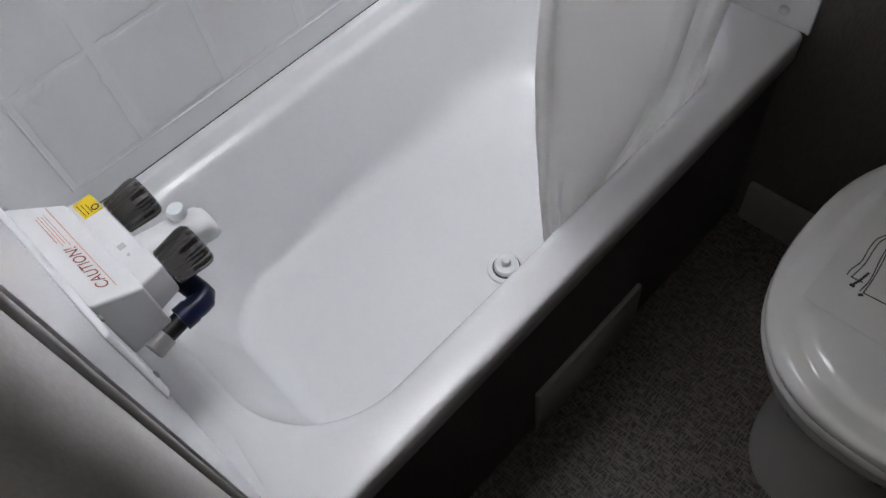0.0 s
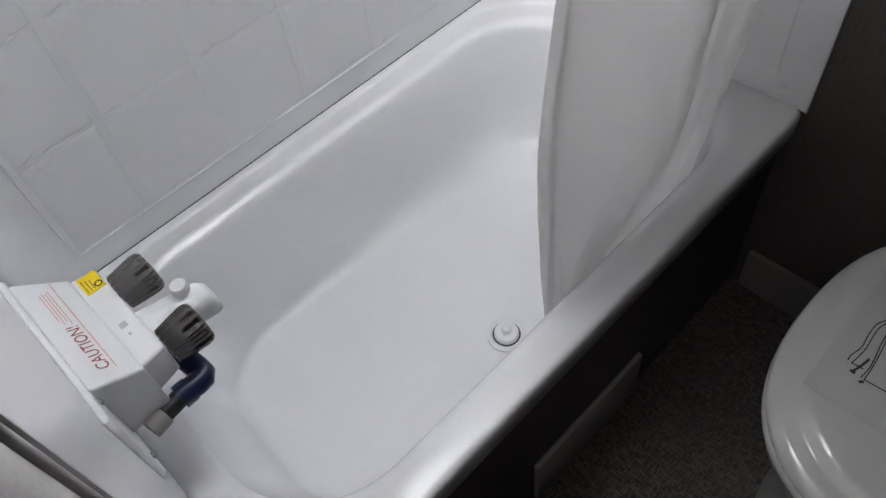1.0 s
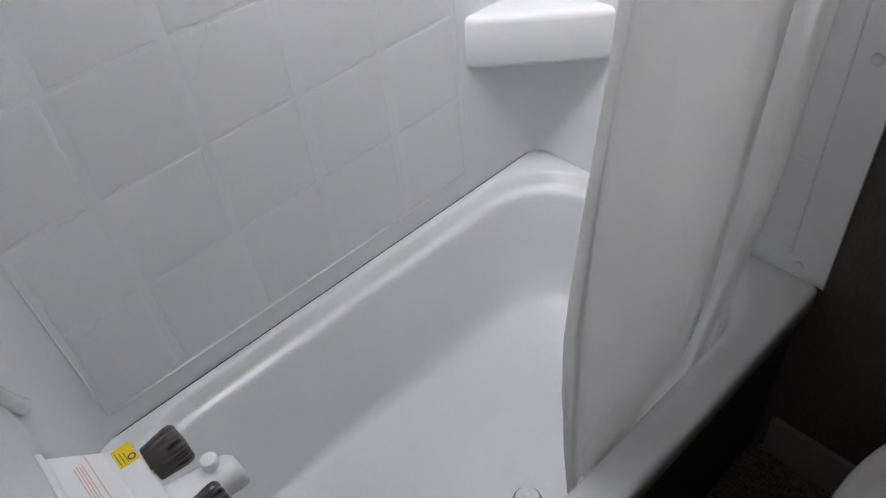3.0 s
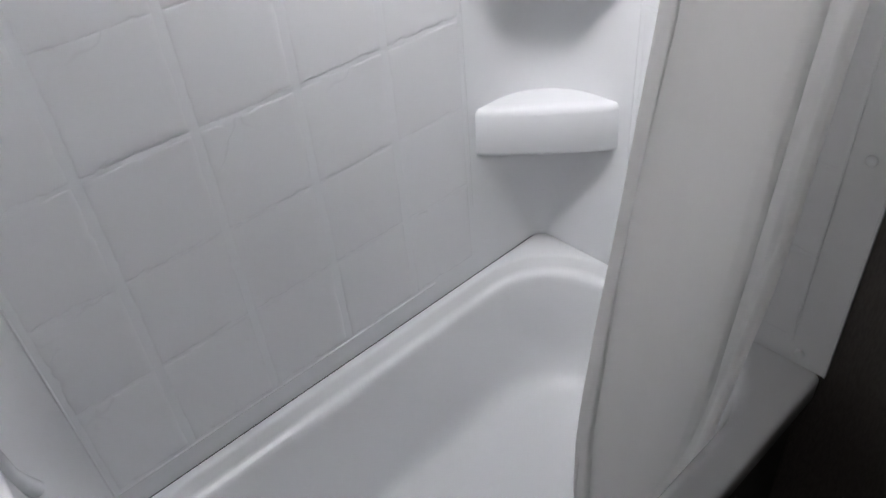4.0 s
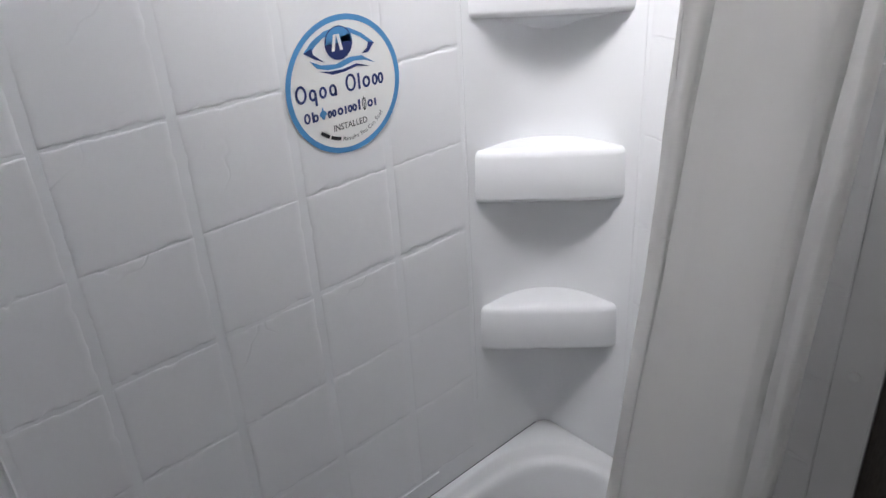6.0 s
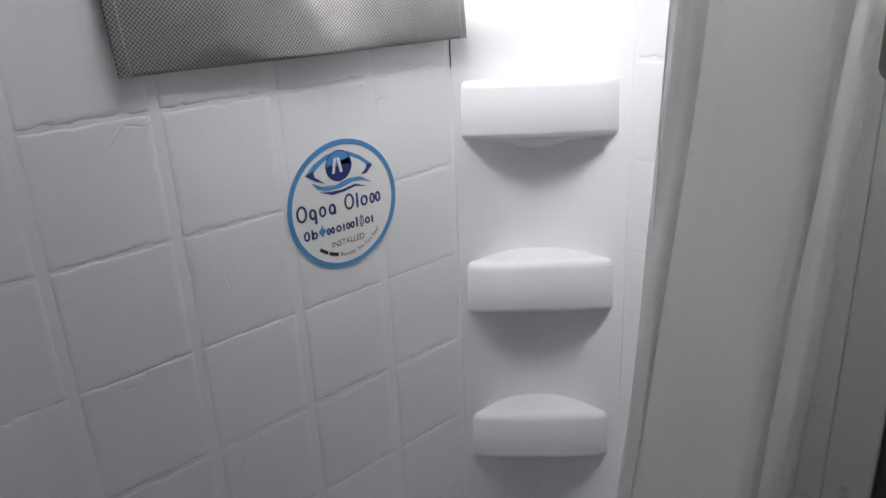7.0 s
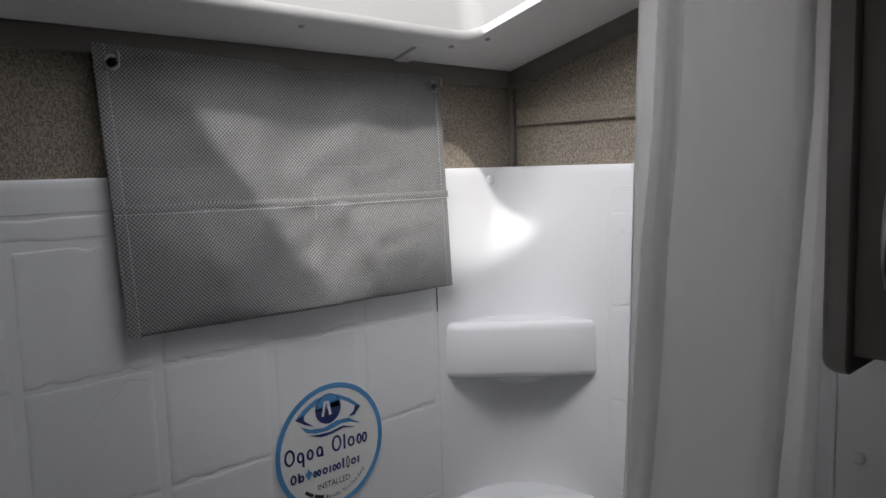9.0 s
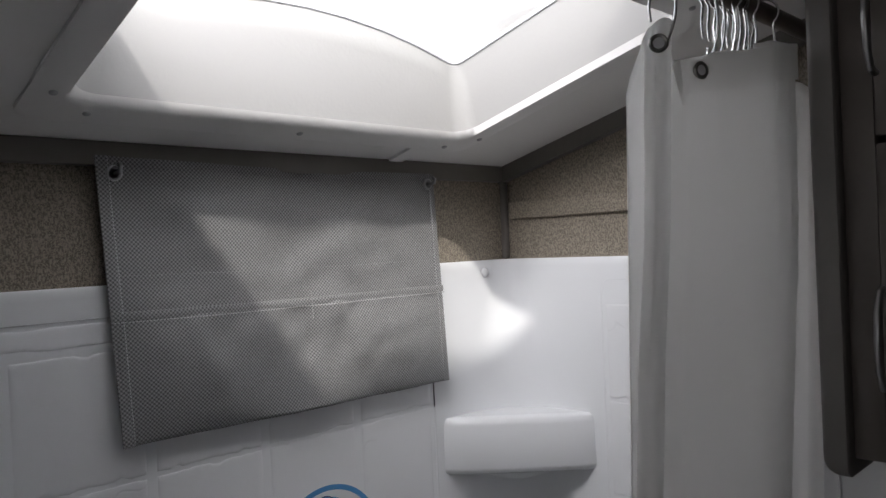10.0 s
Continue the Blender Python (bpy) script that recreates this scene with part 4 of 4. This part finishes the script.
# ---- curtain and rod ----
ROD_Y, ROD_Z = -0.572, 1.916
rod = thing("curtain_rod", "dark bronze shower curtain rod under the ceiling", "curtain rod", (-0.5, ROD_Y, ROD_Z))
part("bar", tube([(-0.52, 0, 0), (-0.2, 0, 0), (0.495, 0, 0)], 0.0095, 16), M_BRONZE, rod)
part("socket", turned((0.504, 0, 0), (-1, 0, 0), [(0, 0.024), (0.006, 0.023), (0.008, 0.014), (0.022, 0.013)], 24), M_BRONZE, rod)
part("socket", turned((-0.5205, 0, 0), (1, 0, 0), [(0, 0.024), (0.006, 0.023), (0.008, 0.014), (0.022, 0.013)], 24), M_BRONZE, rod)


def build_curtain():
    cu = thing("shower_curtain", "off-white vinyl shower curtain drawn aside and tucked into the tub", "shower curtain", (-0.3, -0.54, 1.88))
    O = Vector((-0.3, -0.54, 1.88))

    def along(z, rows):
        return float(np.interp(z, [a for a, b in rows], [b for a, b in rows]))
    EDGE = ((0.31, -0.486), (0.40, -0.496), (0.465, -0.504), (0.55, -0.513), (0.62, -0.522), (0.70, -0.523), (0.80, -0.518), (0.90, -0.509), (1.0, -0.497), (1.1, -0.487), (1.2, -0.477), (1.3, -0.475), (1.45, -0.478), (1.6, -0.483), (1.88, -0.486))
    FOLD = ((0.31, -0.462), (0.40, -0.472), (0.51, -0.481), (0.60, -0.490), (0.68, -0.496), (0.75, -0.499), (0.85, -0.497), (0.95, -0.493), (1.03, -0.487), (1.11, -0.476), (1.2, -0.462), (1.3, -0.452), (1.4, -0.442), (1.5, -0.433), (1.6, -0.427), (1.7, -0.418), (1.88, -0.411))
    PANEL = ((0.31, -0.430), (0.44, -0.395), (0.465, -0.365), (0.49, -0.318), (0.52, -0.284), (0.57, -0.265), (0.64, -0.258), (0.74, -0.262), (0.90, -0.268), (1.1, -0.280), (1.3, -0.283), (1.5, -0.280), (1.7, -0.278), (1.79, -0.288), (1.88, -0.300))
    FAR = ((0.31, -0.165), (0.40, -0.145), (0.45, -0.130), (0.50, -0.118), (0.57, -0.100), (0.65, -0.078), (0.75, -0.070), (0.90, -0.072), (1.1, -0.070), (1.88, -0.055))

    def plan(f, z):
        """A point of the folded curtain: f runs along its width."""
        h = (z - 0.40) / 1.45
        up = max(0.0, h)
        y = -0.502 - 0.056 * h
        xe, xp, xr, xf = along(z, EDGE), along(z, FOLD), along(z, PANEL), along(z, FAR)
        yr = -0.532 - 0.090 * up
        wob = 0.0015 * math.sin(9 * z + 0.5) + 0.001 * math.sin(23 * z)
        xp += wob
        roll = min(0.030, max(0.008, 0.020 + 0.012 * up, xp - xe - 0.060))     # width of the rolled hem
        xm = max(xe, xp - roll)
        mid = lambda f, o: (xp + f * (xr - xp), y + f * (yr - y) + o)
        w = -0.506 - 0.050 * up
        back = 0.010 + 0.002 * up
        pts = [(0.00, xe, y + 0.001), (0.05, xe + 0.35 * (xm - xe), y + 0.006), (0.10, xe + 0.8 * (xm - xe), y + 0.008), (0.135, xm - 0.001, y + 0.008), (0.145, xm - 0.005, y + 0.002), (0.155, xm - 0.008, y - 0.005), (0.166, xm + 0.4 * (xp - xm) - 0.016, y - 0.012), (0.178, xm + 0.8 * (xp - xm) - 0.017, y - 0.012), (0.188, xp - 0.010, y - 0.006), (0.192, xp - 0.006, y + 0.001), (0.196, xp - 0.002, y + 0.6 * back), (0.20, xp + 0.006, y + back), (0.21, xp + 0.018, y + back),
               (0.26, *mid(0.20, 0.9 * back)), (0.35, *mid(0.38, 0.4 * back)), (0.42, *mid(0.54, -0.004)), (0.50, *mid(0.70, -0.011)), (0.55, *mid(0.82, -0.009)), (0.59, *mid(0.92, -0.004)), (0.62, *mid(0.985, 0.004)), (0.63, xr + 0.001, yr + 0.010), (0.640, xr - 0.008, yr + 0.017), (0.658, xr - 0.034, yr + 0.024), (0.668, xr - 0.034, yr + 0.030), (0.685, xr + 0.000, yr + 0.034), (0.70, xr + 0.3 * (xf - xr), 0.65 * yr + 0.35 * w + 0.022),
               (0.76, xr + 0.58 * (xf - xr), w + 0.012), (0.82, xf - 0.052, w + 0.004), (0.88, xf - 0.026, w + 0.004), (0.895, xf - 0.021, w + 0.001), (0.91, xf - 0.017, w - 0.006), (0.93, xf - 0.008, w - 0.010), (0.95, xf - 0.001, w - 0.006), (0.962, xf + 0.001, w + 0.002), (0.970, xf - 0.006, w + 0.010), (0.975, xf - 0.008, w + 0.016), (1.0, -0.012, w + 0.030 + 0.5 * (-0.012 - xf))]
        fs = [p[0] for p in pts]
        x, yy = float(np.interp(f, fs, [p[1] for p in pts])), float(np.interp(f, fs, [p[2] for p in pts]))
        # the tub's inner side holds it back
        side = along(z, ((0.25, -0.496), (0.40, -0.520), (0.425, -0.526), (0.436, -0.536), (0.445, -0.546), (0.46, -0.560), (0.50, -0.575), (0.60, -0.70)))
        return min(-0.012, x), max(yy, side)
    nf, nz = 300, 90
    fs = [k / nf for k in range(nf + 1)]
    rows = []
    for j in range(nz + 1):
        row = []
        for f in fs:
            top = 1.876 - float(np.interp(f, (0.2, 0.22, 0.61, 0.66), (0.0, 0.024, 0.010, 0.004))) + 0.0015 * math.sin(40 * f)
            if f < 0.16:
                top = 1.874 - float(np.interp(f, (0.0, 0.05, 0.10, 0.135, 0.16), (0.064, 0.046, 0.022, 0.005, 0.0)))
            if f > 0.65:
                top -= 0.006
            bot = 0.315 + 0.006 * math.sin(31 * f)
            z = bot + (top - bot) * j / nz
            x, y = plan(f, z)
            row.append(Vector((x, y + 0.0012 * noise.noise(Vector((f * 9, z * 5, 0.3))), z)) - O)
        rows.append(row)
    # soften the plan's corners
    for row in rows:
        for _ in range(3):
            row[1:-1] = [(row[i - 1] + 2 * row[i] + row[i + 1]) / 4 for i in range(1, len(row) - 1)]
    sheet = part("sheet", loft(rows, False), M_CURTAIN, cu, angle=80)
    mod = sheet.modifiers.new("thickness", "SOLIDIFY")
    mod.thickness = 0.0010

    def on(f, z, out=0.0):
        x, y = plan(f, z)
        return Vector((x, y - out, z)) - O
    # hem at the top and rolled side hem
    hem = loft([[on(0.225 + 0.385 * k / 30, z - 0.014 * (1 - k / 30) - 0.010, 0.0020) for k in range(31)] for z in (1.8755, 1.847, 1.8445, 1.844)], False)
    part("top_hem", hem, M_CURTAIN, cu, "doubled vinyl hem", angle=80)
    bm = bmesh.new()
    for k in range(30):
        z = 1.60 + 0.24 * k / 30
        tube([on(0.156, z, 0.0004), on(0.156, z + 0.0048, 0.0004)], 0.0005, 4, bm)
    part("side_stitching", bm, M_CURTAIN, cu, "pale thread along the side hem")
    # corner of the top hem, folded over
    tri = [on(0.205, 1.846, 0.006), on(0.225, 1.853, 0.005), on(0.232, 1.835, 0.005), on(0.238, 1.812, 0.004), on(0.215, 1.826, 0.007)]
    part("folded_corner", loft([tri, [p + Vector((0, 0.0012, 0)) for p in tri]], True, True, True), M_CURTAIN, cu, "small turned-over corner of the hem")
    for f, z in ((0.155, 1.855), (0.290, 1.8415)):
        p = on(f, z, 0.0040)
        nrm = Vector((-0.42, -1, 0)) if f > 0.2 else Vector((-0.85, -0.6, 0))
        part("grommet", turned(p, nrm, [(-0.003, 0.0070), (-0.0004, 0.0080), (0.0008, 0.0068), (0.0004, 0.0047), (-0.003, 0.0045)], 28), M_GROMMET, cu, "bright metal grommet")
        part("grommet_hole", turned(p - nrm.normalized() * 0.0008, nrm, [(0, 0.0048), (0.0006, 0.0047), (0.0007, 0.001)], 20), M_PLASTIC, cu, "pale cloth seen through the grommet")
    return cu, on, O


curtain, on_curtain, CO = build_curtain()


def hook_mesh(mat_seed=0):
    """A pear-shaped wire hook, its eye on the rod and its foot in the grommet, in the y-z plane; the origin is the rod's axis."""
    pts = []
    for k in range(-140, 141, 10):
        a = radians(k)
        pts.append((0, 0.0135 * math.sin(a), 0.0135 * math.cos(a)))
    left = [(0.001, -0.0087, -0.016), (0.001, -0.0115, -0.030), (0.0015, -0.007, -0.048), (0.001, -0.0022, -0.058), (0, 0.002, -0.0625), (0, 0.006, -0.0595), (0, 0.0055, -0.052)]
    right = [(0.0, 0.0087, -0.016), (0.0, 0.0125, -0.028), (0.0, 0.0105, -0.042)]
    line = [Vector(p) for p in right[::-1] + pts[::-1] + left]
    fine = []
    for a, b in zip(line, line[1:]):
        fine += [a.lerp(b, k / 3) for k in range(3)]
    fine.append(line[-1])
    for _ in range(4):
        fine[1:-1] = [(fine[i - 1] + 2 * fine[i] + fine[i + 1]) / 4 for i in range(1, len(fine) - 1)]
    return tube(fine, 0.0012, 6)


hook = thing("curtain_hook", "bent steel wire curtain hook on the rod", "curtain hook", (0, 0, 0), "curtain hooks on the rod")
part("wire", hook_mesh(), M_WIRE, hook)
rnd = random.Random(4)
spots = [-0.371, -0.357, -0.342, -0.333, -0.324, -0.315, -0.307, -0.298, -0.251]
hook.matrix_basis = pose(-0.444, ROD_Y + 0.004, ROD_Z, 0, 0, 38)
for x in spots:
    copy_thing(hook, pose(x, ROD_Y, ROD_Z, rnd.uniform(-3, 3), 0, rnd.uniform(-35, 35)))


# ---- cabinet over the toilet ----
def build_cabinet():
    F, YL, ZB = -0.286, -0.622, 1.470
    cab = thing("wall_cabinet", "dark stained wooden wall cabinet with bow handles above the toilet", "cabinet", (F, YL, ZB))
    top = ceil_z(YL) - ZB + 0.02
    D = 0.004 - F
    def end_outline(x, k, r=0.015):
        """The side panel's section, k smaller all round, with a rounded lower corner."""
        pts = [(x, -0.024 + k * 0.3, top), (x, -0.024 + k * 0.3, k)]
        pts += [(x, -r + (r - k) * math.sin(radians(q)), r - (r - k) * math.cos(radians(q))) for q in range(0, 91, 15)]
        return pts + [(x, -k, top)]
    bm = loft([end_outline(0.0, 0.0065), end_outline(0.0006, 0.0042), end_outline(0.0022, 0.0018), end_outline(0.0046, 0.0004), end_outline(0.007, 0.0), end_outline(D, 0.0)], True, True, True)
    part("side_panel", bm, M_WOOD_LIT, cab, "satin-edged side panel, coloured lighter for the skylight on it")
    part("side_panel", box(0.0, -0.60, 0.0, D, -0.577, top, 0.003), M_WOOD, cab)
    part("bottom", box(0.020, -0.577, 0.014, D, -0.0245, 0.030, 0.001), M_WOOD, cab)
    part("back", box(D - 0.012, -0.577, 0.030, D, -0.0245, top), M_WOOD, cab)
    part("stile", box(0.012, -0.052, 0.016, 0.030, -0.0245, top, 0.002), M_WOOD, cab)
    for z0, z1, hz in ((0.030, 0.300, 0.128), (0.306, top - 0.01, 0.405)):
        door = part("door", box(0.004, -0.315, z0, 0.0115, -0.0535, z1, 0.003), M_WOOD, cab)
        h = [(0.004, -0.0565, hz - 0.044), (-0.008, -0.0565, hz - 0.042), (-0.017, -0.0565, hz - 0.026), (-0.020, -0.0565, hz), (-0.017, -0.0565, hz + 0.026), (-0.008, -0.0565, hz + 0.042), (0.004, -0.0565, hz + 0.044)]
        part("handle", tube(h, 0.0032, 10), M_STEEL, door, "dull metal bow handle")
        door = part("door", box(0.004, -0.575, z0, 0.0115, -0.319, z1, 0.003), M_WOOD, cab)
        part("handle", tube([(a, -0.5715, c) for a, b, c in h], 0.0032, 10), M_STEEL, door, "dull metal bow handle")
    return cab


build_cabinet()


# ---- toilet ----
def build_toilet():
    t = thing("toilet", "small white plastic toilet, lid closed, printed sheet on it", "toilet", (-0.320, -0.967, 0))

    def oval(a, b, z, n=56, e=2.4, dx=0.0):
        pts = []
        for k in range(n):
            q = 2 * math.pi * k / n
            c, s_ = math.cos(q), math.sin(q)
            pts.append((dx + a * math.copysign(abs(c) ** (2 / e), c), b * math.copysign(abs(s_) ** (2 / e), s_), z))
        return pts
    part("lid", loft([oval(0.222, 0.177, 0.459), oval(0.229, 0.184, 0.462), oval(0.231, 0.186, 0.468), oval(0.228, 0.183, 0.475), oval(0.215, 0.170, 0.4805), oval(0.203, 0.158, 0.481), oval(0.198, 0.153, 0.4825), oval(0.192, 0.147, 0.488), oval(0.183, 0.138, 0.4915), oval(0.12, 0.09, 0.4935)], True, True, True), M_CHINA, t, angle=60)
    part("seat", loft([oval(0.222, 0.178, 0.436), oval(0.229, 0.185, 0.440), oval(0.230, 0.186, 0.452), oval(0.226, 0.182, 0.4565), oval(0.20, 0.16, 0.457)], True, True, True), M_CHINA, t, angle=60)
    part("bowl", loft([oval(0.17, 0.115, 0.0, dx=0.03), oval(0.168, 0.113, 0.02, dx=0.03), oval(0.15, 0.10, 0.05, dx=0.03), oval(0.145, 0.098, 0.15, dx=0.03), oval(0.165, 0.125, 0.26, dx=0.02), oval(0.20, 0.158, 0.35, dx=0.01), oval(0.215, 0.172, 0.40), oval(0.218, 0.174, 0.432), oval(0.19, 0.15, 0.436)], True, True, True), M_CHINA, t, angle=60)
    part("hinge_block", box(0.175, -0.12, 0.40, 0.325, 0.12, 0.478, 0.015, 3), M_CHINA, t)
    # clear sheet with a line drawing, lying on the lid
    sheet = part("printed_sheet", box(-0.117, -0.09, 0.4940, 0.16, 0.135, 0.4946, 0.0002, 1), M_CHINA, t, "thin printed plastic sheet")

    def stroke(pts, w=0.0016):
        fine = []
        for a, b in zip(pts, pts[1:]):
            fine += [Vector((*a, 0.4950)).lerp(Vector((*b, 0.4950)), k / 4) for k in range(4)]
        fine.append(Vector((*pts[-1], 0.4950)))
        for _ in range(2):
            fine[1:-1] = [(fine[i - 1] + 2 * fine[i] + fine[i + 1]) / 4 for i in range(1, len(fine) - 1)]
        return tube(fine, w * 0.5, 5)
    backs = ([(-0.058, 0.111), (-0.05, 0.112), (-0.032, 0.107), (-0.01, 0.11), (0.009, 0.11), (0.022, 0.103)],
             [(-0.057, 0.106), (-0.043, 0.104), (-0.028, 0.103), (-0.009, 0.105), (0.008, 0.105), (0.018, 0.101)],
             [(0.008, 0.095), (-0.016, 0.093), (-0.034, 0.09), (-0.051, 0.088), (-0.069, 0.09)],
             [(0.0, 0.092), (-0.02, 0.089), (-0.039, 0.087), (-0.054, 0.086), (-0.069, 0.086)],
             [(-0.058, 0.107), (-0.0575, 0.100), (-0.057, 0.093)],
             [(-0.069, 0.086), (-0.068, 0.071), (-0.067, 0.059)])
    for pts in backs:
        part("drawn_line", stroke(pts, 0.0015), M_INK, sheet, "black drawn line")
    for pts, w in (([(-0.069, 0.101), (-0.057, 0.097), (-0.041, 0.094)], 0.0030), ([(-0.068, 0.103), (-0.068, 0.097)], 0.0034), ([(-0.075, 0.089), (-0.072, 0.085)], 0.0034)):
        part("drawn_line", stroke(pts, w), M_INK, sheet, "thick black drawn line")
    return t


build_toilet()
